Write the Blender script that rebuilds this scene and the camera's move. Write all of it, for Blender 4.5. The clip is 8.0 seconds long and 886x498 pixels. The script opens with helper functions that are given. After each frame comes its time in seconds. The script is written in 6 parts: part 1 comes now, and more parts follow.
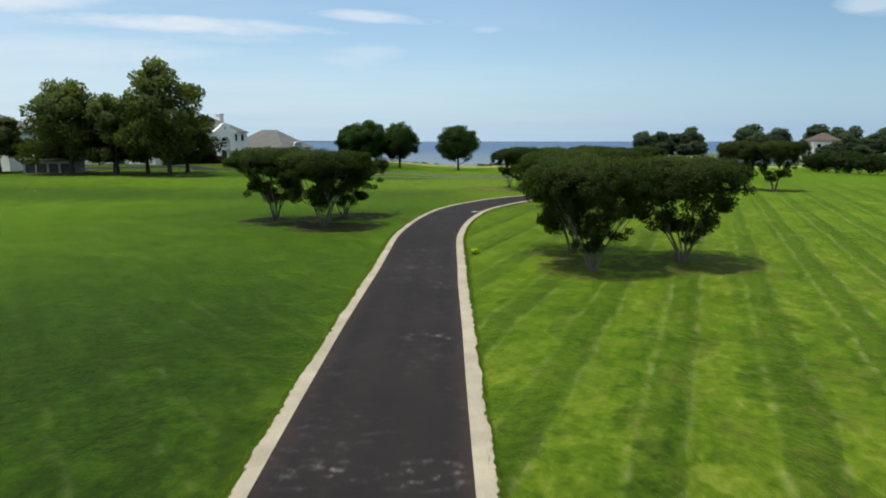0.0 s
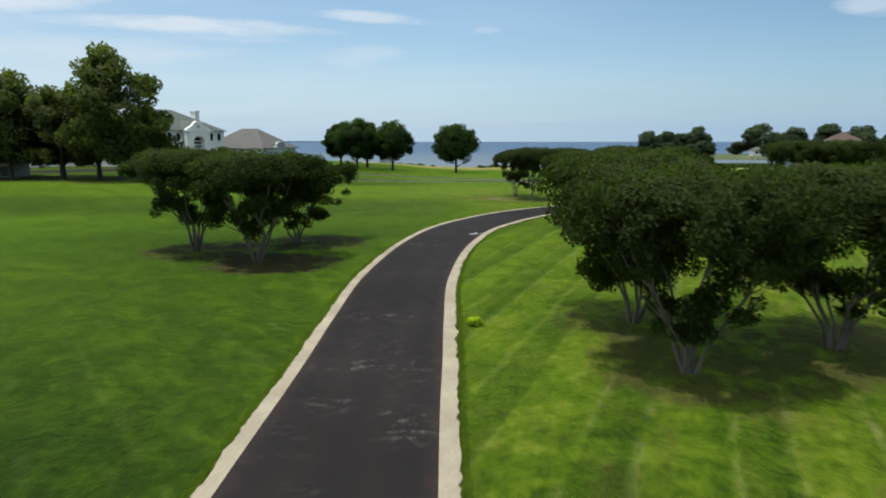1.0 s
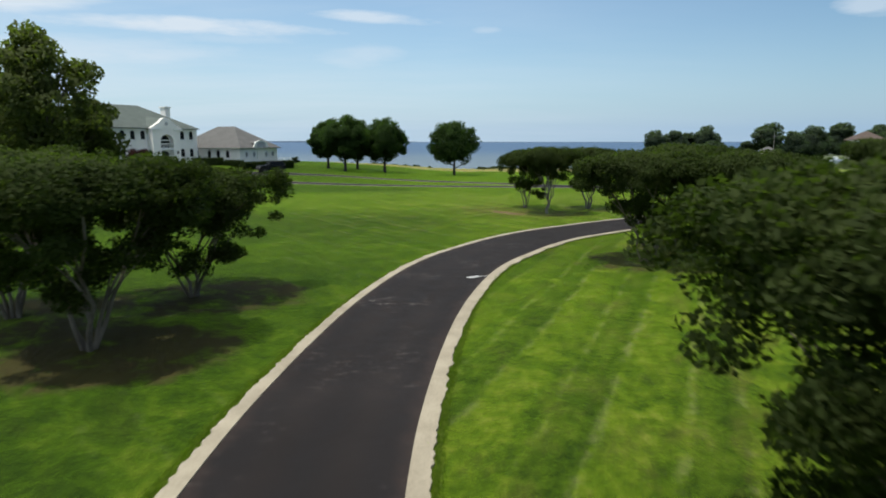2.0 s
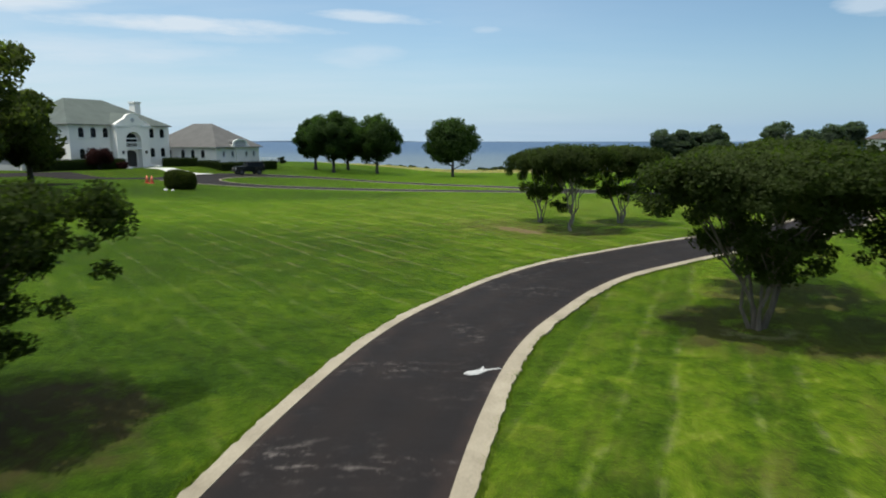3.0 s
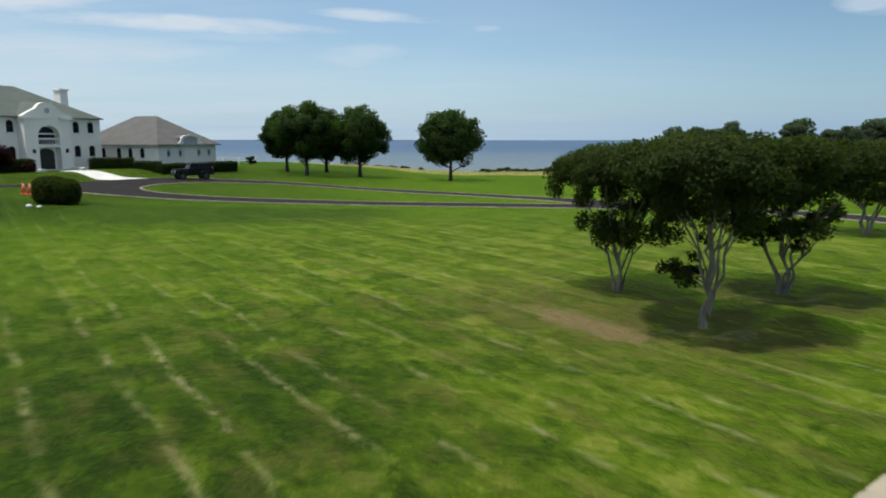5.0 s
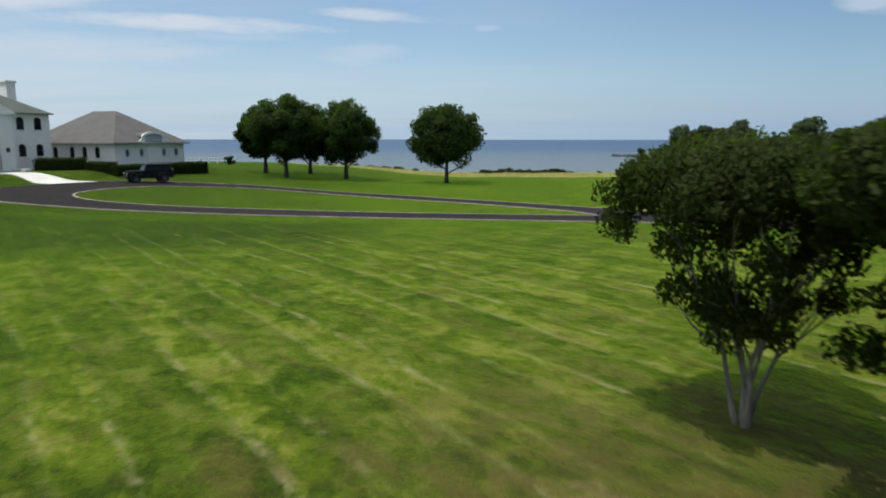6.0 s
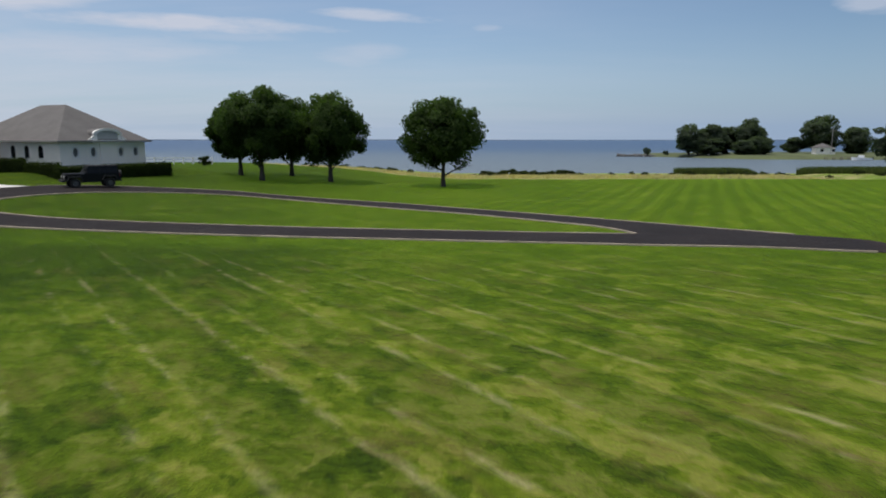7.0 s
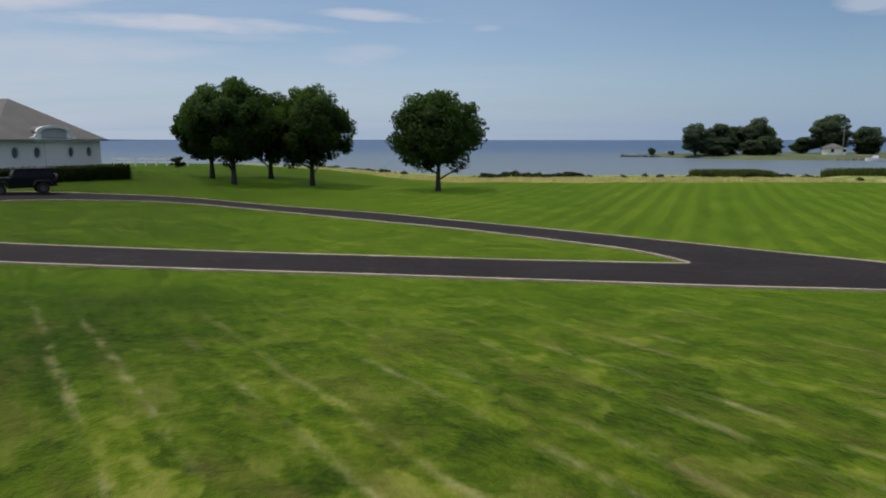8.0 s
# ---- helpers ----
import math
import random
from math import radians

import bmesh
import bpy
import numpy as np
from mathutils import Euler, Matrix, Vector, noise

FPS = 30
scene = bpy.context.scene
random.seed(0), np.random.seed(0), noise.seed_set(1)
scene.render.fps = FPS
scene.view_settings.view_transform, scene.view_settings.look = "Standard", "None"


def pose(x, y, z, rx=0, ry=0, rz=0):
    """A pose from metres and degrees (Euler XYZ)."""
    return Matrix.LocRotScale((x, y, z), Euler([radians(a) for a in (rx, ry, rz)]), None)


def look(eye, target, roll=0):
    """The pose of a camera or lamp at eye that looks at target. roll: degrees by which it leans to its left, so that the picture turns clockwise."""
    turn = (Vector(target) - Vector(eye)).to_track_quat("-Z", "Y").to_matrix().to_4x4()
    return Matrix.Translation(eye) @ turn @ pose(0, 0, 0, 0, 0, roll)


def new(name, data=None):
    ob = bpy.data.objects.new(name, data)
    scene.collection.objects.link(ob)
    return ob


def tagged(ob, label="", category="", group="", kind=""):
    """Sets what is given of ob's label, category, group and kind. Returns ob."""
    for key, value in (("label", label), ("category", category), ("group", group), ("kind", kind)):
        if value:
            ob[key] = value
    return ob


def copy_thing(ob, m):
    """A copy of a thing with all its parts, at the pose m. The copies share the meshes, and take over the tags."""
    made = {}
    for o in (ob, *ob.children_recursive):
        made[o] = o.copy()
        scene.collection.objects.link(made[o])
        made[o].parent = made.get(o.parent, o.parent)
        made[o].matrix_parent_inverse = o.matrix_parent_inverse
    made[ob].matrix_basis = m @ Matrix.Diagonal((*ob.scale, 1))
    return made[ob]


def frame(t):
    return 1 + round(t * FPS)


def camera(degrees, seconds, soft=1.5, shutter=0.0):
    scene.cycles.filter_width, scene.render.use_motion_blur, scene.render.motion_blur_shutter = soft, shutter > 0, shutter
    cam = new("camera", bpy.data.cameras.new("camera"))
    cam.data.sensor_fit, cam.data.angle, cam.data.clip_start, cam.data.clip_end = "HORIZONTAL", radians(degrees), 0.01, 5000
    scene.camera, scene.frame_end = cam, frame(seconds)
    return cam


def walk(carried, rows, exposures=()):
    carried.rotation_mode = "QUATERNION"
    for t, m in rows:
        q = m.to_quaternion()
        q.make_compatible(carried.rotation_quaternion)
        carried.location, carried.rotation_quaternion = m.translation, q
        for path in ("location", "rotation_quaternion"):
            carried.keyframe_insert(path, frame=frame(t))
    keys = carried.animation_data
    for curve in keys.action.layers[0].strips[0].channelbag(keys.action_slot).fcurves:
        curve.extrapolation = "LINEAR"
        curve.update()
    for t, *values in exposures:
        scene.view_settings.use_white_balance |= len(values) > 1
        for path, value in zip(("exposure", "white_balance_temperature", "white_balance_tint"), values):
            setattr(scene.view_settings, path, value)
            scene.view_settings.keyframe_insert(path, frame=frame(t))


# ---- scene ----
# ---- camera: a drone gliding forward over the lawn; seconds, x, y, z, degrees down, yaw ----
cam = camera(68.0, 8.0, soft=1.9, shutter=0.25)
PATH = [
    (0.0, -0.000, 0.000, 5.248, 9.365, 0.035),
    (0.5, 0.287, 6.115, 5.188, 9.351, 0.008),
    (1.0, 0.599, 12.410, 5.139, 9.335, -0.013),
    (1.5, 0.918, 18.886, 5.073, 9.329, -0.016),
    (3.0, 1.618, 35.621, 4.782, 9.356, -0.035),
    (3.5, 1.740, 40.422, 4.696, 9.377, -0.047),
    (4.0, 1.742, 45.162, 4.597, 9.400, -0.052),
    (5.5, 2.621, 60.399, 4.356, 9.481, -0.006),
    (6.0, 2.944, 65.190, 4.241, 9.496, 0.014),
    (6.5, 3.177, 70.454, 4.100, 9.502, 0.032),
    (7.0, 3.432, 75.074, 3.992, 9.497, 0.040),
    (7.5, 3.665, 79.457, 3.905, 9.482, 0.037),
    (8.0, 3.940, 83.633, 3.834, 9.467, 0.031),
]
walk(cam, [(t, pose(x, y, z, 90 - down, 0, yaw)) for t, x, y, z, down, yaw in PATH],
     [(0.0, 0.01, 6500, 4), (0.5, -0.06, 6500, 4), (1.5, -0.03, 6500, 4), (3.0, -0.05, 6500, 3), (3.5, -0.09, 6500, 2), (4.0, -0.13, 6500, 3), (5.5, -0.18, 6500, 5), (6.5, -0.30, 6500, 10), (7.0, -0.42, 6500, 13), (8.0, -0.50, 6500, 13)])

# ---- world, sun, exposure ----
SUN_FROM = Vector((-0.40, -0.22, 1.50)).normalized()
SUN_ELEV = math.asin(SUN_FROM.z)
SUN_AZ = math.atan2(SUN_FROM.x, SUN_FROM.y)


def node(nt, kind, ins=None, **props):
    n = nt.nodes.new(kind)
    for k, v in props.items():
        setattr(n, k, v)
    for k, v in (ins or {}).items():
        if isinstance(v, bpy.types.NodeSocket):
            nt.links.new(v, n.inputs[k])
        else:
            n.inputs[k].default_value = v
    return n


def ramp(nt, fac, stops, interpolation="LINEAR"):
    n = nt.nodes.new("ShaderNodeValToRGB")
    n.color_ramp.interpolation = interpolation
    e = n.color_ramp.elements
    while len(e) < len(stops):
        e.new(0.5)
    for el, (p, c) in zip(e, stops):
        el.position = p
        el.color = c if len(c) == 4 else (*c, 1)
    nt.links.new(fac, n.inputs[0])
    return n.outputs[0]


def mix(nt, fac, a, b, blend="MIX"):
    n = nt.nodes.new("ShaderNodeMix")
    n.data_type, n.blend_type = "RGBA", blend
    for i, v in ((0, fac), (6, a), (7, b)):
        if isinstance(v, bpy.types.NodeSocket):
            nt.links.new(v, n.inputs[i])
        else:
            n.inputs[i].default_value = v if i == 0 or len(v) == 4 else (*v, 1)
    return n.outputs[2]


def calc(nt, op, a, b=0.0, c=0.0, clamp=False):
    n = nt.nodes.new("ShaderNodeMath")
    n.operation, n.use_clamp = op, clamp
    for i, v in enumerate((a, b, c)):
        if isinstance(v, bpy.types.NodeSocket):
            nt.links.new(v, n.inputs[i])
        else:
            n.inputs[i].default_value = v
    return n.outputs[0]


def fbm(nt, vec, scale, detail=4.0, rough=0.55, out=0):
    return node(nt, "ShaderNodeTexNoise", {"Vector": vec, "Scale": scale, "Detail": detail, "Roughness": rough}).outputs[out]


def mapping(nt, vec, scale=(1, 1, 1), rot=(0, 0, 0), loc=(0, 0, 0)):
    return node(nt, "ShaderNodeMapping", {"Vector": vec, "Scale": scale, "Rotation": rot, "Location": loc}).outputs[0]


world = bpy.data.worlds.new("world")
scene.world = world
world.use_nodes = True
wt = world.node_tree
wt.nodes.clear()
sky = node(wt, "ShaderNodeTexSky", sky_type="NISHITA", sun_disc=False, sun_elevation=SUN_ELEV, sun_rotation=SUN_AZ,
           air_density=1.0, dust_density=0.25, ozone_density=2.5, altitude=0)
way = node(wt, "ShaderNodeTexCoord").outputs["Generated"]
# thin high cloud: the direction laid out flat, so that streaks get longer towards the horizon
sep = node(wt, "ShaderNodeSeparateXYZ", {0: way})
up = calc(wt, "ADD", calc(wt, "MAXIMUM", sep.outputs[2], 0.0), 0.10)
flat = node(wt, "ShaderNodeCombineXYZ", {0: calc(wt, "DIVIDE", sep.outputs[0], up), 1: calc(wt, "DIVIDE", sep.outputs[1], up)}).outputs[0]
veil = ramp(wt, fbm(wt, mapping(wt, flat, (0.30, 0.75, 1), (0, 0, 0.15), (3.1, 0.7, 0)), 1.0, 6, 0.6), [(0.36, (0, 0, 0)), (0.74, (1, 1, 1))])
# more veil towards the sun's side
sunward = calc(wt, "ADD", 0.42, calc(wt, "MULTIPLY", sep.outputs[0], -0.85), clamp=True)
fray = fbm(wt, mapping(wt, way, (9, 9, 46)), 1.0, 6, 0.62)
ahead = calc(wt, "MAXIMUM", sep.outputs[1], 0.05)
side_ = calc(wt, "DIVIDE", sep.outputs[0], ahead)
rise = calc(wt, "DIVIDE", sep.outputs[2], ahead)
streaks_ = 0.0
# long cirrus streaks: bearing, height, half length, half thickness, slope, density
for a, e, la, le, slope, k in ((-0.36, 0.166, 0.23, 0.014, -0.055, 0.75), (-0.095, 0.177, 0.100, 0.010, -0.07, 0.62), (0.62, 0.195, 0.06, 0.017, -0.05, 0.55), (-0.12, 0.125, 0.07, 0.020, 0.0, 0.30),
                               (0.065, 0.160, 0.024, 0.006, 0.0, 0.35), (-0.62, 0.205, 0.16, 0.020, 0.0, 0.55), (-0.52, 0.135, 0.22, 0.022, -0.03, 0.30), (-0.30, 0.150, 0.12, 0.010, 0.0, 0.25)):
    da = calc(wt, "DIVIDE", calc(wt, "SUBTRACT", side_, a), la)
    de = calc(wt, "DIVIDE", calc(wt, "SUBTRACT", calc(wt, "SUBTRACT", rise, e), calc(wt, "MULTIPLY", calc(wt, "SUBTRACT", side_, a), slope)), le)
    d2 = calc(wt, "ADD", calc(wt, "MULTIPLY", da, da), calc(wt, "MULTIPLY", de, de))
    body = calc(wt, "SUBTRACT", 1.25, calc(wt, "ADD", d2, calc(wt, "MULTIPLY", calc(wt, "SUBTRACT", 0.62, fray), 2.6)), clamp=True)
    streaks_ = calc(wt, "ADD", streaks_, calc(wt, "MULTIPLY", body, k))
overhead_fill = calc(wt, "MULTIPLY", calc(wt, "SUBTRACT", sep.outputs[2], 0.28, clamp=True), 1.1)   # cloud sheet overhead, out of view, added to lift light on shaded walls
cover = calc(wt, "ADD", calc(wt, "MULTIPLY", calc(wt, "ADD", 0.24, calc(wt, "MULTIPLY", veil, 0.66)), sunward), calc(wt, "ADD", streaks_, calc(wt, "MULTIPLY", overhead_fill, 0.9)), clamp=True)
SKY_K = 0.132
# pale blue-grey haze low over the water
low = calc(wt, "MULTIPLY", calc(wt, "POWER", calc(wt, "SUBTRACT", 1.0, calc(wt, "MAXIMUM", sep.outputs[2], 0.0), clamp=True), 11.0), 1.22, clamp=True)
haze = mix(wt, calc(wt, "ADD", 0.5, sep.outputs[0], clamp=True), (3.65, 4.8, 6.1), (2.75, 3.85, 5.4))
shade_ = calc(wt, "SUBTRACT", 1.0, calc(wt, "MULTIPLY", calc(wt, "MAXIMUM", sep.outputs[0], 0.0), 0.38))
clear = mix(wt, calc(wt, "MULTIPLY", low, 0.94), mix(wt, 1.0, mix(wt, 1.0, sky.outputs[0], (0.91, 1.02, 1.08), "MULTIPLY"), node(wt, "ShaderNodeCombineXYZ", {0: shade_, 1: shade_, 2: shade_}).outputs[0], "MULTIPLY"), haze)
# the unseen sheet overhead is brighter and whiter than cloud in view
sheet = mix(wt, calc(wt, "MULTIPLY", calc(wt, "SUBTRACT", sep.outputs[2], 0.30, clamp=True), 2.5, clamp=True), (5.6, 6.1, 7.0), (7.6, 7.5, 7.4))
cloudy = mix(wt, cover, clear, sheet)
bg = node(wt, "ShaderNodeBackground", {"Color": cloudy, "Strength": SKY_K})
node(wt, "ShaderNodeOutputWorld", {"Surface": bg.outputs[0]})

sun_data = bpy.data.lights.new("sun", "SUN")
sun_data.energy, sun_data.angle, sun_data.color = 4.2, radians(0.53), (1.0, 0.96, 0.89)
sun = new("sun", sun_data)
sun.matrix_world = look(SUN_FROM * 200, (0, 0, 0))


# ---- materials ----
def material(name):
    m = bpy.data.materials.new(name)
    m.use_nodes = True
    nt = m.node_tree
    b = nt.nodes["Principled BSDF"]
    return m, nt, b


def objco(nt):
    return node(nt, "ShaderNodeTexCoord").outputs["Object"]


def worldco(nt):
    return node(nt, "ShaderNodeNewGeometry").outputs["Position"]


def bump(nt, b, height, strength=0.3, dist=0.02):
    n = node(nt, "ShaderNodeBump", {"Height": height, "Strength": strength, "Distance": dist})
    nt.links.new(n.outputs[0], b.inputs["Normal"])


def plain(name, colour, rough=0.6, metal=0.0, spread=0.12, scale=3.0, bumpy=0.0, spec=0.5, fine=40.0):
    """A surface of one colour with soft stains and fine grain."""
    m, nt, b = material(name)
    co = objco(nt)
    big, small = fbm(nt, co, scale, 5), fbm(nt, co, fine, 3)
    v = calc(nt, "ADD", calc(nt, "MULTIPLY", big, 0.7), calc(nt, "MULTIPLY", small, 0.3))
    lo, hi = [c * (1 - spread) for c in colour], [min(1, c * (1 + spread)) for c in colour]
    nt.links.new(ramp(nt, v, [(0.3, lo), (0.7, hi)]), b.inputs["Base Color"])
    b.inputs["Roughness"].default_value, b.inputs["Metallic"].default_value = rough, metal
    b.inputs["Specular IOR Level"].default_value = spec
    if bumpy:
        bump(nt, b, v, bumpy, 0.02)
    return m


def lawn_material():
    m, nt, b = material("lawn")
    pos = worldco(nt)
    drift = node(nt, "ShaderNodeVectorMath", {0: node(nt, "ShaderNodeVectorMath", {0: fbm(nt, pos, 0.30, 2, 0.5, 1), 1: (0.5, 0.5, 0.5)}, operation="SUBTRACT").outputs[0], 1: (0.50, 0.50, 0.0)}, operation="MULTIPLY").outputs[0]
    wobble = node(nt, "ShaderNodeVectorMath", {0: pos, 1: drift}, operation="ADD").outputs[0]

    def tracks(angle, start, gap, period):
        """Tracks of the mower: strips of two widths, a pale ridge of clippings along each joint and a darker trough beside it, all broken along their length."""
        v = mapping(nt, wobble, (1, 1, 1), (0, 0, angle))
        u = calc(nt, "SUBTRACT", node(nt, "ShaderNodeSeparateXYZ", {0: v}).outputs[0], start)

        def joints(shift, half):
            w = calc(nt, "FLOORED_MODULO", calc(nt, "ADD", u, shift), period)
            d = calc(nt, "MINIMUM", calc(nt, "MINIMUM", w, calc(nt, "SUBTRACT", period, w)), calc(nt, "ABSOLUTE", calc(nt, "SUBTRACT", w, gap)))
            return calc(nt, "SUBTRACT", 1.0, calc(nt, "DIVIDE", d, half), clamp=True), w
        ridge, w = joints(0.0, 0.15)
        trough = joints(0.26, 0.28)[0]
        strip_ = calc(nt, "MULTIPLY_ADD", calc(nt, "DIVIDE", calc(nt, "SUBTRACT", w, gap), 0.12, clamp=True), -2.0, 1.0)
        which = node(nt, "ShaderNodeTexWhiteNoise", {"W": calc(nt, "FLOOR", calc(nt, "DIVIDE", calc(nt, "ADD", u, 0.4), period * 0.5))}, noise_dimensions="1D").outputs["Value"]
        run_ = fbm(nt, mapping(nt, v, (1.3, 0.80, 1)), 1.0, 5, 0.7)
        broken = ramp(nt, calc(nt, "ADD", run_, calc(nt, "MULTIPLY", calc(nt, "SUBTRACT", which, 0.5), 0.07)), [(0.455, (0, 0, 0)), (0.56, (1, 1, 1))])
        nick = ramp(nt, fbm(nt, mapping(nt, v, (2.6, 1.5, 1)), 1.0, 4, 0.7), [(0.38, (0, 0, 0)), (0.53, (1, 1, 1))])
        return strip_, calc(nt, "MULTIPLY", calc(nt, "MULTIPLY", ridge, broken), nick), calc(nt, "MULTIPLY", trough, calc(nt, "ADD", 0.35, calc(nt, "MULTIPLY", broken, 0.65)))

    mask = node(nt, "ShaderNodeAttribute", attribute_name="zone")
    mz = node(nt, "ShaderNodeSeparateXYZ", {0: mask.outputs["Vector"]})
    side, soil_shade, wear = mz.outputs[0], mz.outputs[1], mz.outputs[2]
    b1, e1, d1 = tracks(radians(22), -12.2, 1.48, 2.43)
    b2, e2, d2 = tracks(radians(-36), 43.65, 0.93, 2.43)
    b3 = calc(nt, "COSINE", calc(nt, "MULTIPLY", calc(nt, "ADD", node(nt, "ShaderNodeSeparateXYZ", {0: mapping(nt, pos, (1, 1, 1), (0, 0, radians(22)))}).outputs[0], calc(nt, "MULTIPLY", fbm(nt, pos, 0.06, 1), 0.9)), 2 * math.pi / 1.78))
    b3 = calc(nt, "MULTIPLY", calc(nt, "SIGN", b3), calc(nt, "POWER", calc(nt, "ABSOLUTE", b3), 0.45))

    def pick(a, c):
        return calc(nt, "ADD", calc(nt, "MULTIPLY", a, side), calc(nt, "MULTIPLY", c, calc(nt, "SUBTRACT", 1.0, side)))

    far_ = calc(nt, "DIVIDE", calc(nt, "SUBTRACT", node(nt, "ShaderNodeSeparateXYZ", {0: pos}).outputs[1], 96.0), 14.0, clamp=True)
    depth = calc(nt, "ADD", calc(nt, "MULTIPLY", fbm(nt, pos, 0.11, 4), calc(nt, "SUBTRACT", 1.75, calc(nt, "MULTIPLY", far_, 0.95))), calc(nt, "MULTIPLY", far_, 0.75))
    near_ = calc(nt, "SUBTRACT", 1.0, far_)
    band = pick(calc(nt, "MULTIPLY", calc(nt, "ADD", calc(nt, "MULTIPLY", b1, near_), calc(nt, "MULTIPLY", b3, far_)), depth), calc(nt, "MULTIPLY", b2, calc(nt, "MULTIPLY", wear, 0.60)))
    edge = calc(nt, "MULTIPLY", pick(calc(nt, "MULTIPLY", e1, 0.62), calc(nt, "MULTIPLY", e2, ramp(nt, fbm(nt, pos, 0.33, 3), [(0.40, (0.45,) * 3), (0.56, (1, 1, 1))]))), near_)
    trough = calc(nt, "MULTIPLY", pick(d1, d2), near_)
    patch = fbm(nt, pos, 0.10, 4, 0.6)
    slant = mix(nt, side, mapping(nt, pos, (1, 1, 1), (0, 0, radians(-36))), mapping(nt, pos, (1, 1, 1), (0, 0, radians(22))))
    mid = node(nt, "ShaderNodeTexNoise", {"Vector": mapping(nt, slant, (1.35, 0.80, 1)), "Scale": 1.0, "Detail": 3.0, "Roughness": 0.55, "Distortion": 0.9}).outputs[0]
    clod = node(nt, "ShaderNodeTexVoronoi", {"Vector": node(nt, "ShaderNodeVectorMath", {0: pos, 1: node(nt, "ShaderNodeVectorMath", {0: fbm(nt, pos, 1.7, 3, 0.6, 1), 1: (0.9, 0.9, 0.0)}, operation="MULTIPLY").outputs[0]}, operation="ADD").outputs[0], "Scale": 1.15}).outputs["Color"]
    clod = node(nt, "ShaderNodeSeparateXYZ", {0: clod}).outputs[0]
    ragged = node(nt, "ShaderNodeVectorMath", {0: mapping(nt, slant, (1.0, 0.6, 1)), 1: node(nt, "ShaderNodeVectorMath", {0: fbm(nt, pos, 3.4, 4, 0.65, 1), 1: (0.55, 0.55, 0.0)}, operation="MULTIPLY").outputs[0]}, operation="ADD").outputs[0]
    clump_ = node(nt, "ShaderNodeSeparateXYZ", {0: node(nt, "ShaderNodeTexVoronoi", {"Vector": ragged, "Scale": 2.7}).outputs["Color"]}).outputs[1]
    tuft = fbm(nt, mapping(nt, slant, (4.2, 2.6, 3)), 1.0, 4, 0.65)
    fine = fbm(nt, pos, 14.0, 4, 0.7)
    v = calc(nt, "ADD", calc(nt, "MULTIPLY", calc(nt, "ADD", patch, 0.21), 0.24), calc(nt, "ADD", calc(nt, "MULTIPLY", calc(nt, "ADD", mid, calc(nt, "MULTIPLY", calc(nt, "SUBTRACT", 0.5, mid), calc(nt, "MULTIPLY", side, 0.45))), 0.34), calc(nt, "ADD", calc(nt, "MULTIPLY", calc(nt, "SUBTRACT", tuft, 0.13), 0.34), calc(nt, "MULTIPLY", clod, 0.07))))
    v = calc(nt, "ADD", v, calc(nt, "MULTIPLY", calc(nt, "ADD", calc(nt, "SUBTRACT", clump_, 0.5), calc(nt, "MULTIPLY", calc(nt, "SUBTRACT", clod, 0.5), 0.6)), calc(nt, "MULTIPLY", calc(nt, "MULTIPLY_ADD", wear, 0.105, 0.02), calc(nt, "MULTIPLY_ADD", side, -0.45, 1.0))))
    # lawn shading painted by place: darker strips near the drive, lighter mid lawn
    deep_tone = node(nt, "ShaderNodeAttribute", attribute_name="deep_tone").outputs["Fac"]
    blotch = fbm(nt, mapping(nt, slant, (1.0, 0.55, 1)), 0.42, 4, 0.6)
    v = calc(nt, "ADD", v, calc(nt, "MULTIPLY", calc(nt, "SUBTRACT", blotch, 0.5), calc(nt, "SUBTRACT", 0.20, calc(nt, "MULTIPLY", wear, 0.15))))
    painted_shade = calc(nt, "MULTIPLY", deep_tone, calc(nt, "ADD", 0.35, fbm(nt, pos, 0.14, 3)))
    v = calc(nt, "SUBTRACT", v, calc(nt, "MULTIPLY", painted_shade, 0.075))
    v = calc(nt, "SUBTRACT", v, calc(nt, "MULTIPLY", trough, calc(nt, "ADD", 0.006, calc(nt, "MULTIPLY_ADD", side, 0.036, calc(nt, "MULTIPLY", wear, 0.072)))))
    lush = ramp(nt, v, [(0.38, (0.016, 0.043, 0.001)), (0.50, (0.054, 0.108, 0.003)), (0.62, (0.130, 0.188, 0.010))])
    worn = ramp(nt, v, [(0.39, (0.020, 0.040, 0.002)), (0.46, (0.058, 0.094, 0.004)), (0.54, (0.114, 0.158, 0.011)), (0.62, (0.215, 0.228, 0.052))])
    green = mix(nt, wear, lush, worn)
    green = mix(nt, calc(nt, "MULTIPLY", painted_shade, 0.9, clamp=True), green, mix(nt, 1.0, green, (0.42, 0.53, 0.36), "MULTIPLY"))     # darker strips: shading painted into the turf colour
    green = mix(nt, calc(nt, "ADD", 0.5, calc(nt, "MULTIPLY", band, 0.66)), mix(nt, 1.0, green, (0.72, 0.76, 0.75), "MULTIPLY"), mix(nt, 1.0, green, (1.28, 1.22, 1.25), "MULTIPLY"))
    straw = mix(nt, clod, (0.29, 0.292, 0.125), (0.41, 0.385, 0.21))
    pale = calc(nt, "MULTIPLY", edge, calc(nt, "ADD", 0.01, calc(nt, "MULTIPLY", wear, 0.98)), clamp=True)
    green = mix(nt, pale, green, straw)
    thin = ramp(nt, fbm(nt, mapping(nt, slant, (1.3, 0.5, 1)), 0.9, 6, 0.72), [(0.50, (0, 0, 0)), (0.65, (1, 1, 1))])
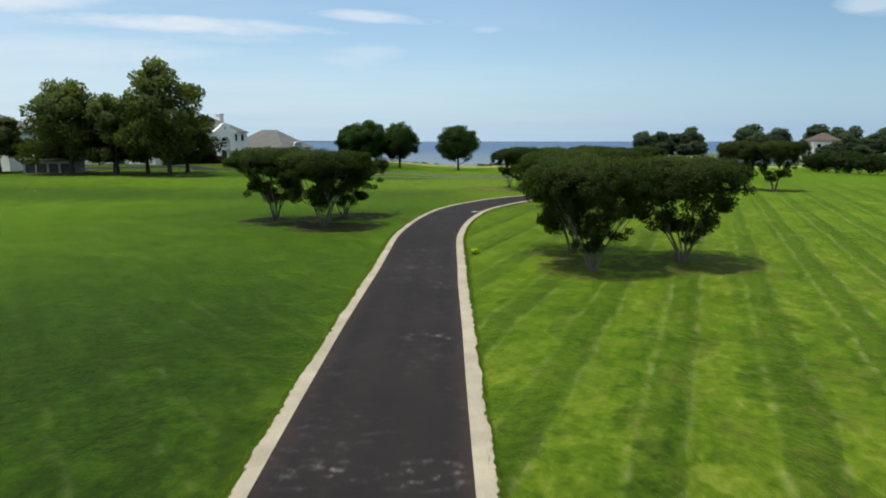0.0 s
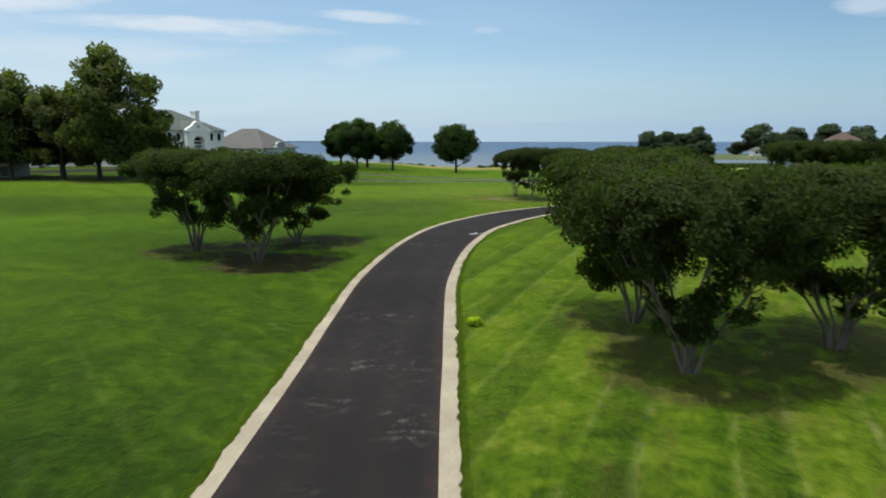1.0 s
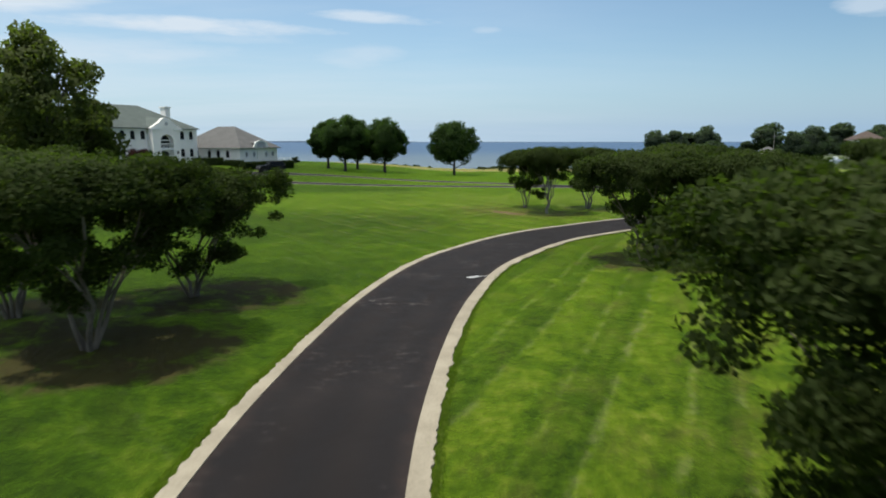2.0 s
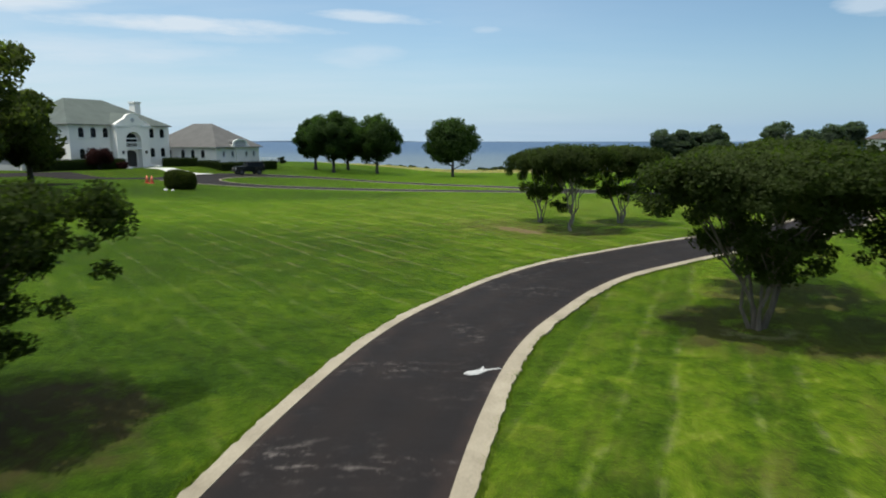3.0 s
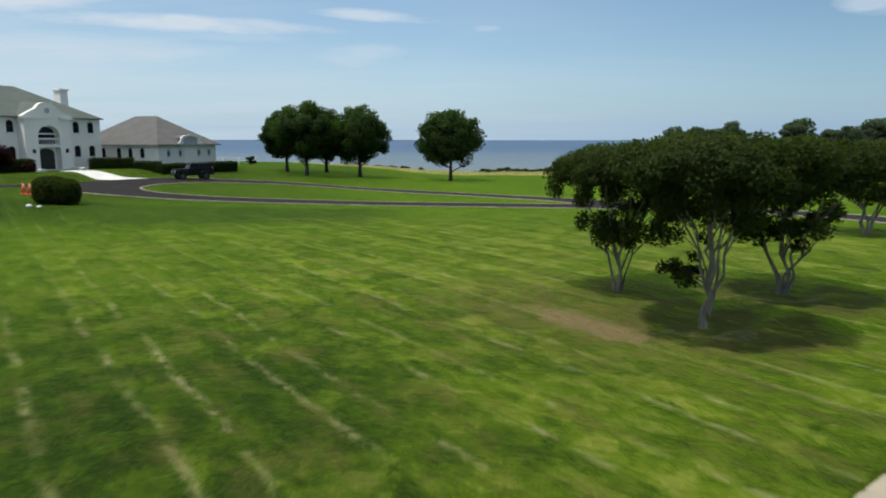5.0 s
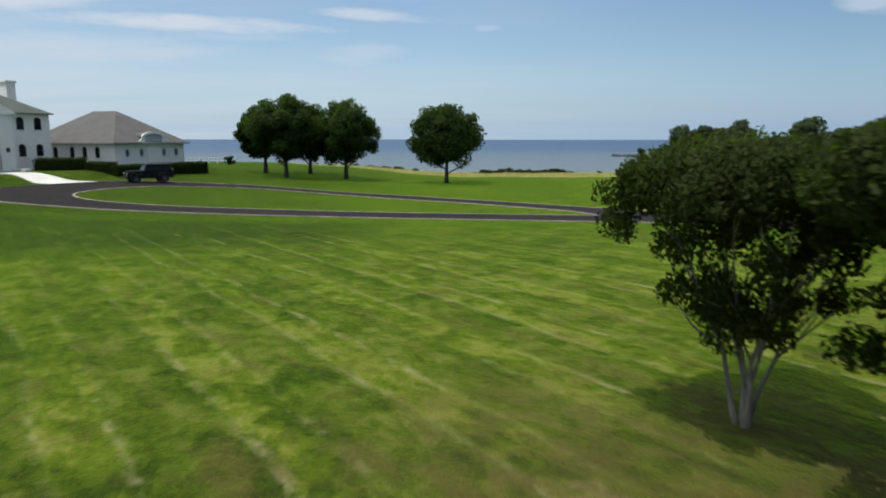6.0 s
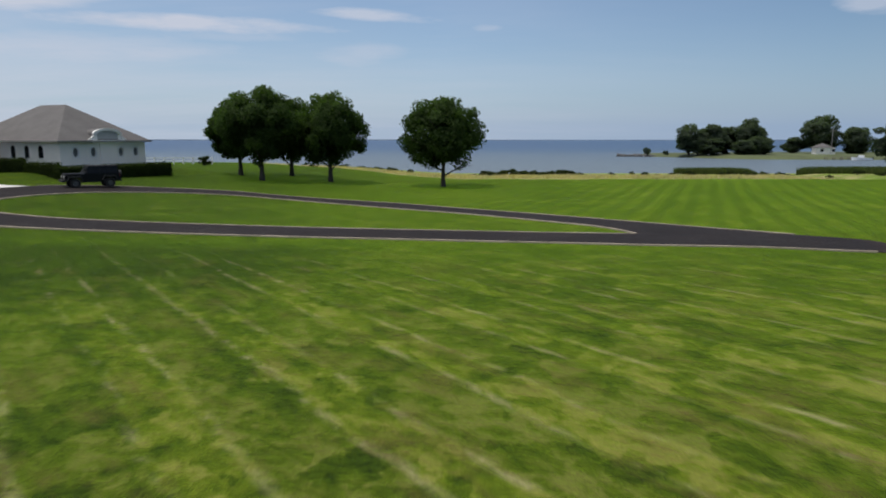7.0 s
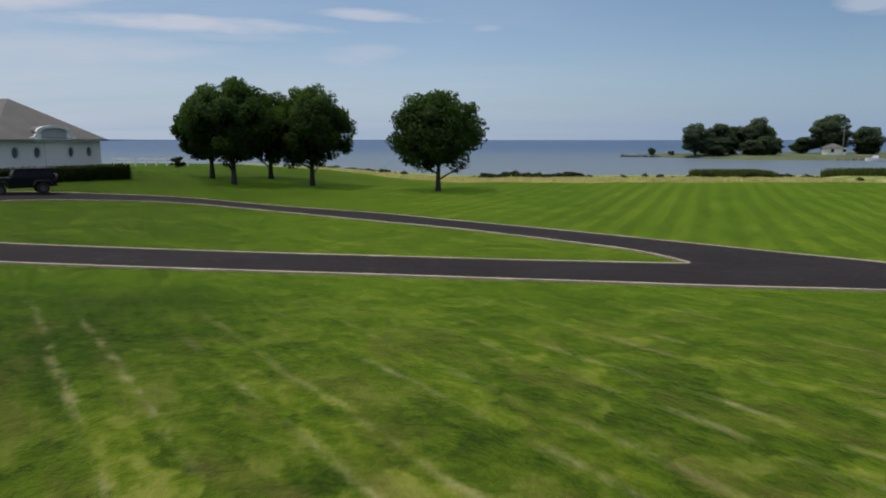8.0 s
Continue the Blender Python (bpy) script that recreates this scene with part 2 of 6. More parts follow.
    green = mix(nt, calc(nt, "MULTIPLY", thin, calc(nt, "MULTIPLY", wear, 0.75)), green, (0.125, 0.092, 0.034))
    rough_ = calc(nt, "SUBTRACT", calc(nt, "ADD", fbm(nt, pos, 0.8, 5, 0.7), calc(nt, "ADD", mid, patch)), 1.5)
    # brown soil and tree shade painted together under the crowns
    soil_shade_n = calc(nt, "ADD", calc(nt, "MULTIPLY", soil_shade, 1.7), calc(nt, "ADD", -0.70, calc(nt, "MULTIPLY", rough_, 2.4)), clamp=True)
    bald = calc(nt, "MULTIPLY", soil_shade_n, 0.80)
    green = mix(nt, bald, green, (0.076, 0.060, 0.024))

    def spot(x, y, turn, rx, ry):
        """Distance from a place, 1 on the rim of an ellipse, its outline frayed."""
        p = mapping(nt, node(nt, "ShaderNodeVectorMath", {0: pos, 1: (x, y, 0.0)}, operation="SUBTRACT").outputs[0], (1, 1, 0), (0, 0, radians(turn)))
        d = node(nt, "ShaderNodeVectorMath", {0: p, 1: (1 / rx, 1 / ry, 0)}, operation="MULTIPLY").outputs[0]
        d = node(nt, "ShaderNodeVectorMath", {0: d}, operation="LENGTH").outputs["Value"]
        return calc(nt, "ADD", d, calc(nt, "MULTIPLY", calc(nt, "SUBTRACT", fbm(nt, pos, 1.3, 5, 0.75), 0.5), 2.4))
    # scraped bare earth by the myrtles, with a pale lip, and rings of dead grass round two boles
    brown = calc(nt, "SUBTRACT", 1.5, spot(5.9, 71.9, 54, 4.2, 2.9), clamp=True)
    brown = calc(nt, "MULTIPLY", brown, calc(nt, "MULTIPLY_ADD", clump_, 0.5, 0.25))
    green = mix(nt, brown, green, (0.135, 0.108, 0.040))
    bare = spot(5.75, 70.95, 54, 1.75, 0.55)
    bare = calc(nt, "MULTIPLY", calc(nt, "SUBTRACT", 1.25, bare), 2.2, clamp=True)
    bald = calc(nt, "MAXIMUM", calc(nt, "MAXIMUM", bald, calc(nt, "MULTIPLY", pale, 0.8)), calc(nt, "MAXIMUM", brown, bare))
    green = mix(nt, bare, green, mix(nt, tuft, (0.14, 0.104, 0.046), (0.31, 0.245, 0.125)))
    for x, y, rad in ((8.45, 70.6, 0.95), (12.05, 74.0, 1.0), (9.7, 52.0, 0.9)):
        ring = calc(nt, "SUBTRACT", 1.0, calc(nt, "MULTIPLY", calc(nt, "ABSOLUTE", calc(nt, "SUBTRACT", spot(x, y, 0, rad, rad * 0.8), 1.0)), 4.0), clamp=True)
        front = calc(nt, "MULTIPLY", calc(nt, "SUBTRACT", y + 0.1, node(nt, "ShaderNodeSeparateXYZ", {0: pos}).outputs[1]), 2.0, clamp=True)
        green = mix(nt, calc(nt, "MULTIPLY", calc(nt, "MULTIPLY", ring, front), 0.75), green, (0.30, 0.262, 0.165))
    green = mix(nt, 0.44, green, mix(nt, 1.0, green, ramp(nt, fine, [(0.25, (0.3, 0.35, 0.3)), (0.75, (1.7, 1.65, 1.6))]), "MULTIPLY"))
    green = mix(nt, 1.0, green, (0.645, 0.64, 0.585), "MULTIPLY")
    # the bank beyond the mown edge: dry grass and sand
    bank = node(nt, "ShaderNodeAttribute", attribute_name="bank").outputs["Fac"]
    bank = calc(nt, "ADD", bank, calc(nt, "MULTIPLY", calc(nt, "SUBTRACT", fbm(nt, pos, 0.12, 3), 0.5), 7.0))
    sand = mix(nt, ramp(nt, fbm(nt, pos, 0.25, 4), [(0.45, (0, 0, 0)), (0.55, (1, 1, 1))]), (0.36, 0.30, 0.16), (0.14, 0.17, 0.05))
    green = mix(nt, calc(nt, "MULTIPLY", calc(nt, "ADD", bank, 2.0), 0.5, clamp=True), green, sand)
    nt.links.new(green, b.inputs["Base Color"])
    b.inputs["Roughness"].default_value = 0.9
    b.inputs["Specular IOR Level"].default_value = 0.10
    nt.links.new(calc(nt, "SUBTRACT", calc(nt, "SUBTRACT", 1.0, calc(nt, "MULTIPLY", painted_shade, 0.35)), bald, clamp=True), b.inputs["Sheen Weight"])     # the nap of the grass, where grass stands; weaker where shading is painted
    b.inputs["Sheen Roughness"].default_value = 0.28
    b.inputs["Sheen Tint"].default_value = (0.50, 0.80, 0.03, 1)
    blades = fbm(nt, mapping(nt, pos, (22, 22, 22)), 1.0, 3, 0.7)
    h = calc(nt, "ADD", calc(nt, "MULTIPLY", blades, 0.35), calc(nt, "ADD", calc(nt, "MULTIPLY", mid, 0.6), tuft))
    bump(nt, b, h, 0.6, 0.15)
    return m


def asphalt_material():
    m, nt, b = material("asphalt")
    pos = worldco(nt)
    big, mid, fine = fbm(nt, pos, 0.25, 4), fbm(nt, pos, 1.6, 5, 0.65), fbm(nt, pos, 60, 2)
    v = calc(nt, "ADD", calc(nt, "MULTIPLY", big, 0.45), calc(nt, "ADD", calc(nt, "MULTIPLY", mid, 0.35), calc(nt, "MULTIPLY", fine, 0.2)))
    c = ramp(nt, v, [(0.30, (0.0108, 0.0088, 0.0087)), (0.52, (0.0180, 0.0145, 0.0142)), (0.75, (0.034, 0.0277, 0.0266))])
    # reddish fines near the kerbs, and faint wheel lanes along the drive
    lane = node(nt, "ShaderNodeAttribute", attribute_name="across").outputs["Fac"]
    rust = calc(nt, "ADD", calc(nt, "MULTIPLY", calc(nt, "SUBTRACT", calc(nt, "ABSOLUTE", lane), 0.80), 5.0), calc(nt, "MULTIPLY", calc(nt, "SUBTRACT", mid, 0.5), 3.0), clamp=True)
    c = mix(nt, calc(nt, "MULTIPLY", rust, 0.42), c, (0.046, 0.031, 0.027))
    wheel = calc(nt, "COSINE", calc(nt, "MULTIPLY", lane, 8.5))
    c = mix(nt, calc(nt, "MULTIPLY", calc(nt, "MULTIPLY_ADD", wheel, 0.5, 0.5), 0.30), c, (0.010, 0.0095, 0.011))
    # grey scuffs in loose crosswise patches
    cell = fbm(nt, mapping(nt, pos, (0.5, 0.24, 1)), 1.0, 2)
    scuff = ramp(nt, fbm(nt, mapping(nt, pos, (2.6, 4.6, 1)), 1.0, 6, 0.75), [(0.54, (0, 0, 0)), (0.66, (1, 1, 1))])
    where = calc(nt, "MULTIPLY", ramp(nt, cell, [(0.47, (0, 0, 0)), (0.60, (1, 1, 1))]), 0.25)
    for x, y, rx, ry in ((-0.2, 17.1, 0.9, 0.5), (-1.9, 9.75, 0.7, 0.35), (-0.3, 9.7, 0.9, 0.45), (-0.9, 26.9, 1.4, 0.40), (-0.1, 23.7, 0.6, 0.8), (-1.7, 24.6, 0.5, 0.5), (-1.2, 31.2, 1.0, 0.5), (-0.8, 44.9, 0.8, 0.7),
                         (0.9, 44.7, 0.9, 0.35), (2.2, 51.6, 0.5, 0.9), (1.35, 53.3, 0.5, 0.4), (0.4, 48.9, 1.1, 0.5), (3.2, 56.9, 0.8, 0.5), (4.5, 58.7, 0.6, 0.5), (4.9, 56.2, 0.9, 0.7), (7.0, 61.4, 0.8, 0.5), (3.9, 59.4, 0.8, 0.6)):
        d = node(nt, "ShaderNodeVectorMath", {0: node(nt, "ShaderNodeVectorMath", {0: pos, 1: (x, y, 0.03)}, operation="SUBTRACT").outputs[0], 1: (1 / rx, 1 / ry, 0)}, operation="MULTIPLY").outputs[0]
        d = node(nt, "ShaderNodeVectorMath", {0: d}, operation="LENGTH").outputs["Value"]
        where = calc(nt, "MAXIMUM", where, calc(nt, "SUBTRACT", 1.35, d, clamp=True))
    c = mix(nt, calc(nt, "MULTIPLY", calc(nt, "MULTIPLY", scuff, where), 0.58), c, (0.235, 0.205, 0.19))
    nt.links.new(c, b.inputs["Base Color"])
    nt.links.new(ramp(nt, mid, [(0.3, (0.78,) * 3), (0.7, (0.95,) * 3)]), b.inputs["Roughness"])
    b.inputs["Specular IOR Level"].default_value = 0.16
    bump(nt, b, fine, 0.5, 0.01)
    return m


def leaf_material(name, dark, light, shine=0.65):
    m, nt, b = material(name)
    isl = node(nt, "ShaderNodeNewGeometry").outputs["Random Per Island"]
    clump = fbm(nt, objco(nt), 1.1, 3)
    v = calc(nt, "ADD", calc(nt, "MULTIPLY", isl, 0.55), calc(nt, "MULTIPLY", clump, 0.45))
    col = ramp(nt, v, [(0.15, dark), (0.85, light)])
    nt.links.new(col, b.inputs["Base Color"])
    b.inputs["Roughness"].default_value = shine
    b.inputs["Specular IOR Level"].default_value = 0.12
    tr = node(nt, "ShaderNodeBsdfTranslucent", {"Color": mix(nt, 1.0, col, (1.2, 1.5, 0.5), "MULTIPLY")})
    mx = node(nt, "ShaderNodeMixShader", {0: 0.52, 1: b.outputs[0], 2: tr.outputs[0]})
    nt.links.new(mx.outputs[0], nt.nodes["Material Output"].inputs["Surface"])
    return m


def bark_material(name, lo, hi, scale=6.0):
    m, nt, b = material(name)
    co = objco(nt)
    v = fbm(nt, mapping(nt, co, (scale, scale, scale * 0.22)), 1.0, 5, 0.65)
    nt.links.new(ramp(nt, v, [(0.3, lo), (0.7, hi)]), b.inputs["Base Color"])
    b.inputs["Roughness"].default_value = 0.85
    bump(nt, b, v, 0.6, 0.03)
    return m


def water_material():
    m, nt, b = material("sea_water")
    pos = worldco(nt)
    far = node(nt, "ShaderNodeSeparateXYZ", {0: pos}).outputs[1]
    shallow = calc(nt, "DIVIDE", calc(nt, "SUBTRACT", far, 215.0), 500.0, clamp=True)
    streaks = fbm(nt, mapping(nt, pos, (0.004, 0.03, 1)), 1.0, 4, 0.6)
    c = ramp(nt, shallow, [(0.0, (0.125, 0.160, 0.185)), (0.35, (0.095, 0.135, 0.178)), (0.6, (0.064, 0.108, 0.172)), (1.0, (0.050, 0.094, 0.170))])
    c = mix(nt, calc(nt, "MULTIPLY", streaks, 0.35), c, mix(nt, 1.0, c, (1.4, 1.35, 1.3), "MULTIPLY"))
    nt.links.new(c, b.inputs["Base Color"])
    b.inputs["Roughness"].default_value = 0.42
    b.inputs["IOR"].default_value = 1.33
    b.inputs["Specular IOR Level"].default_value = 0.35
    w = calc(nt, "ADD", fbm(nt, mapping(nt, pos, (0.5, 1.3, 1)), 1.0, 4), fbm(nt, mapping(nt, pos, (0.08, 0.25, 1)), 1.0, 3))
    bump(nt, b, w, 0.8, 0.6)
    return m


def concrete_material(name, lo, hi):
    m, nt, b = material(name)
    pos = worldco(nt)
    big, fine = fbm(nt, pos, 0.8, 5, 0.65), fbm(nt, pos, 18, 4, 0.7)
    v = calc(nt, "ADD", calc(nt, "MULTIPLY", big, 0.55), calc(nt, "MULTIPLY", fine, 0.45))
    nt.links.new(ramp(nt, v, [(0.32, lo), (0.68, hi)]), b.inputs["Base Color"])
    b.inputs["Roughness"].default_value = 0.9
    bump(nt, b, fine, 0.5, 0.015)
    return m


def roof_material(name, lo, hi):
    m, nt, b = material(name)
    co = objco(nt)
    z = node(nt, "ShaderNodeSeparateXYZ", {0: co}).outputs[2]
    rows = calc(nt, "FRACT", calc(nt, "DIVIDE", z, 0.11))
    v = calc(nt, "ADD", calc(nt, "MULTIPLY", fbm(nt, co, 0.7, 5), 0.6), calc(nt, "MULTIPLY", fbm(nt, co, 9, 4), 0.4))
    c = ramp(nt, v, [(0.3, lo), (0.7, hi)])
    c = mix(nt, calc(nt, "MULTIPLY", rows, 0.22), c, mix(nt, 1.0, c, (0.5, 0.5, 0.5), "MULTIPLY"))
    nt.links.new(c, b.inputs["Base Color"])
    b.inputs["Roughness"].default_value = 0.85
    bump(nt, b, rows, 0.4, 0.03)
    return m


def glass_material():
    m, nt, b = material("window_glass")
    b.inputs["Base Color"].default_value = (0.012, 0.014, 0.017, 1)
    b.inputs["Roughness"].default_value = 0.06
    b.inputs["Specular IOR Level"].default_value = 0.12
    return m


LAWN, ASPHALT, WATER = lawn_material(), asphalt_material(), water_material()
KERB = concrete_material("kerb_concrete", (0.195, 0.164, 0.119), (0.415, 0.361, 0.275))
PAVING = concrete_material("pale_paving", (0.50, 0.49, 0.47), (0.70, 0.69, 0.66))
WHITEWASH = concrete_material("white_lime_spill", (0.24, 0.24, 0.24), (0.60, 0.60, 0.60))
STUCCO = plain("white_stucco", (0.87, 0.845, 0.80), 0.85, spread=0.06, scale=0.5, bumpy=0.15)
TRIM = plain("white_trim_paint", (0.80, 0.80, 0.79), 0.6, spread=0.04)
STUCCO_GREY = plain("grey_stucco_panel", (0.42, 0.43, 0.45), 0.85, spread=0.06)
ROOF_GREEN = roof_material("grey_green_shingle", (0.064, 0.080, 0.073), (0.110, 0.132, 0.121))
ROOF_BROWN = roof_material("grey_brown_shingle", (0.082, 0.079, 0.078), (0.136, 0.131, 0.129))
ROOF_RED = roof_material("red_brown_shingle", (0.070, 0.048, 0.040), (0.105, 0.074, 0.062))
GUTTER = plain("dull_grey_gutter", (0.24, 0.24, 0.235), 0.6)
GLASS = glass_material()
GLASS_PALE = plain("curtained_glass", (0.13, 0.14, 0.15), 0.2, spread=0.2)
DOOR_BAY_DARK = plain("dark_door_paint", (0.025, 0.02, 0.018), 0.4)
CAR_PAINT = plain("black_car_paint", (0.007, 0.008, 0.010), 0.35, spread=0.1, spec=0.14)
CAR_PLASTIC = plain("black_plastic", (0.018, 0.018, 0.018), 0.6)
RUBBER = plain("tyre_rubber", (0.016, 0.016, 0.016), 0.85)
RIM = plain("dark_alloy", (0.10, 0.10, 0.11), 0.35, metal=0.8)
LAMP_GLASS = plain("clear_lamp_glass", (0.55, 0.55, 0.55), 0.15)
TAIL_RED = plain("red_lamp_plastic", (0.30, 0.01, 0.01), 0.3)
ORANGE = plain("faded_orange_plastic", (0.62, 0.17, 0.09), 0.6)
STONE = plain("grey_stone", (0.30, 0.29, 0.27), 0.9, bumpy=0.4)
BOAT_WHITE = plain("white_gelcoat", (0.75, 0.76, 0.78), 0.3, spread=0.04)
# on the two low buildings this dark colour stands for shade in open bays
DOOR_BAY_DARK = plain("dark_door_and_bay_shade", (0.026, 0.024, 0.020), 0.6, spread=0.2)
RENDER_GREY = plain("drab_render", (0.33, 0.31, 0.27), 0.9, spread=0.18, bumpy=0.1)
TIMBER = plain("weathered_timber", (0.20, 0.17, 0.14), 0.85, spread=0.25)
BARK_PALE = bark_material("smooth_pale_bark", (0.085, 0.076, 0.060), (0.27, 0.248, 0.205))
# the same bark darkened, for stems standing in crown shade
BARK_SHADED = bark_material("pale_bark_in_shade", (0.070, 0.056, 0.040), (0.205, 0.172, 0.130))
BARK_DARK = bark_material("grey_brown_bark", (0.030, 0.025, 0.020), (0.080, 0.067, 0.054))
LEAF_MYRTLE = leaf_material("myrtle_leaves", (0.039, 0.055, 0.015), (0.062, 0.082, 0.023))
LEAF_MAPLE = leaf_material("maple_leaves", (0.031, 0.056, 0.016), (0.053, 0.090, 0.024))
LEAF_OAK = leaf_material("oak_leaves", (0.056, 0.070, 0.023), (0.112, 0.131, 0.046))
# distance haze mixed into the leaf colour: paler and bluer
LEAF_FAR_HAZE = leaf_material("hazed_far_leaves", (0.046, 0.064, 0.046), (0.080, 0.108, 0.070))
LEAF_HEDGE = leaf_material("hedge_leaves", (0.012, 0.022, 0.006), (0.042, 0.060, 0.016))
LEAF_SCRUB = leaf_material("scrub_leaves", (0.026, 0.040, 0.014), (0.070, 0.090, 0.034))
LEAF_BOX = leaf_material("box_leaves", (0.022, 0.036, 0.008), (0.080, 0.095, 0.022))
LEAF_PURPLE = leaf_material("purple_leaves", (0.018, 0.006, 0.009), (0.060, 0.020, 0.026))
LEAF_REED = leaf_material("marsh_grass", (0.05, 0.075, 0.02), (0.14, 0.17, 0.06), 0.7)
LEAF_DRY = leaf_material("dry_bank_grass", (0.42, 0.35, 0.21), (0.68, 0.57, 0.38), 0.8)
LEAF_LIME = leaf_material("lime_weed_leaves", (0.34, 0.44, 0.02), (0.55, 0.62, 0.05), 0.6)
# pale blue base colour carries the haze of the distance
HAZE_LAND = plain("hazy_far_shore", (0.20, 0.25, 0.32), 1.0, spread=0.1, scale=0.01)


# ---- helpers ----
def sstep(a, b, x):
    u = np.clip((np.asarray(x, float) - a) / (b - a), 0, 1)
    return u * u * (3 - 2 * u)


HX, HY = -41.04, 140.55                      # the house's front corner
DV = np.array([0.396, 0.918])                # along its front
DN = np.array([0.918, -0.396])               # out of its front
SEA = -3.5


def shore(x):
    """Where the mown lawn ends above the water."""
    return 168 + 22 * sstep(8, -16, x)


def ground(x, y):
    """The height of the lawn: level, falling gently to the water, with a low mound under the house."""
    x, y = np.asarray(x, float), np.asarray(y, float)
    z = -1.5 * sstep(75, 150, y) * sstep(-34, 2, x)
    z = z + 0.5 * sstep(-16, -36, x) * sstep(50, 85, y) * (1 - sstep(100, 130, y)) + 0.15 * sstep(-20, -30, x) * sstep(100, 130, y)
    u = (x - HX) * DN[0] + (y - HY) * DN[1]
    v = (x - HX) * DV[0] + (y - HY) * DV[1]
    z = z + 0.75 * sstep(11.5, 6.5, u) * sstep(-34, -22, v) * (1 - sstep(14, 26, v)) * sstep(-40, -28, u)
    ys = y - shore(x)
    z = z - (z + 1.5) * sstep(-4, 10, ys)
    z = z - 6.0 * sstep(0, 132, ys)
    z = z - 2.6 * np.exp(-((x - 60.5) / 3.6) ** 2) * sstep(166, 178, y)
    return z


def gz(x, y):
    return float(ground(x, y))


def mesh(name, verts, faces, mat, smooth=False):
    me = bpy.data.meshes.new(name)
    me.from_pydata([tuple(map(float, v)) for v in verts], [], [tuple(map(int, f)) for f in faces])
    me.materials.append(mat)
    if smooth:
        me.polygons.foreach_set("use_smooth", [True] * len(me.polygons))
    me.update()
    return me


def put(name, me, parent=None, label=""):
    ob = new(name, me)
    ob.parent = parent
    return tagged(ob, label) if label else ob


def part(name, bm, mat, parent=None, label="", smooth=False):
    """One bmesh as one mesh object under a thing or a part."""
    me = bpy.data.meshes.new(name)
    bm.normal_update()
    bm.to_mesh(me)
    bm.free()
    me.materials.append(mat)
    if smooth:
        me.polygons.foreach_set("use_smooth", [True] * len(me.polygons))
    return put(name, me, parent, label)


def empty(name, m, label, category, group="", kind=""):
    ob = new(name)
    ob.empty_display_size = 0.3
    ob.matrix_basis = m
    return tagged(ob, label, category, group, kind)


def box(x0, x1, y0, y1, z0, z1, bevel=0.0, bm=None):
    bm = bm or bmesh.new()
    r = bmesh.ops.create_cube(bm, size=1.0)
    vs = r["verts"]
    for v in vs:
        v.co = Vector(((x0 + x1) / 2 + v.co.x * (x1 - x0), (y0 + y1) / 2 + v.co.y * (y1 - y0), (z0 + z1) / 2 + v.co.z * (z1 - z0)))
    if bevel:
        es = list({e for v in vs for e in v.link_edges})
        bmesh.ops.bevel(bm, geom=es, offset=bevel, segments=2, profile=0.6, affect="EDGES")
    return bm


def prism(outline, depth, axis="y", at=0.0, bm=None):
    """A flat outline of (a, z) pairs pushed through along x or y."""
    bm = bm or bmesh.new()

    def co(a, z, d):
        return (a, d, z) if axis == "y" else (d, a, z)
    f = [bm.verts.new(co(a, z, at)) for a, z in outline]
    g = [bm.verts.new(co(a, z, at + depth)) for a, z in outline]
    n = len(f)
    bm.faces.new(f)
    bm.faces.new(g[::-1])
    for i in range(n):
        bm.faces.new((f[(i + 1) % n], f[i], g[i], g[(i + 1) % n]))
    bmesh.ops.recalc_face_normals(bm, faces=bm.faces)
    return bm


def spline(pts, step=0.8, closed=False):
    """Points on a smooth curve through pts, about evenly spaced."""
    p = np.array(pts, float)
    n = len(p)
    out = []
    for i in range(n if closed else n - 1):
        a, b, c, d = [p[k % n] if closed else p[min(max(k, 0), n - 1)] for k in (i - 1, i, i + 1, i + 2)]
        m = max(2, int(np.linalg.norm(c - b) / step))
        for t in np.arange(m) / m:
            out.append(0.5 * (2 * b + (c - a) * t + (2 * a - 5 * b + 4 * c - d) * t * t + (3 * b - a - 3 * c + d) * t ** 3))
    if not closed:
        out.append(p[-1])
    return np.array(out)


def sideways(c, closed=False):
    t = (np.roll(c, -1, 0) - np.roll(c, 1, 0)) if closed else np.gradient(c, axis=0)
    t /= np.linalg.norm(t, axis=1)[:, None]
    return np.c_[t[:, 1], -t[:, 0]]


def strip(name, left, right, lift, mat, cross=3, closed=False, thick=0.12):
    """A paved strip between two curves of equally many points, lying on the ground, with edges that go into it."""
    n = len(left)
    w = np.linspace(0, 1, cross + 1)
    vs, fs = [], []
    for i in range(n):
        for k, s in enumerate(w):
            x, y = left[i] * (1 - s) + right[i] * s
            vs.append((x, y, gz(x, y) + lift))
    for i in range(n):
        for s, p in ((0, left[i]), (1, right[i])):
            vs.append((p[0], p[1], gz(*p) + lift - thick))
    k = cross + 1
    for i in range(n if closed else n - 1):
        j = (i + 1) % n
        for c in range(cross):
            fs.append((i * k + c, i * k + c + 1, j * k + c + 1, j * k + c))
        fs.append((n * k + 2 * i, i * k, j * k, n * k + 2 * j))
        fs.append((i * k + cross, n * k + 2 * i + 1, n * k + 2 * j + 1, j * k + cross))
    me = mesh(name, vs, fs, mat)
    at = me.attributes.new("across", "FLOAT", "POINT")     # -1 and 1 at the two edges
    at.data.foreach_set("value", np.concatenate([np.tile(w * 2 - 1, n), np.tile([-1.0, 1.0], n)]).astype(np.float32))
    return put(name, me)


rng = np.random.default_rng(7)

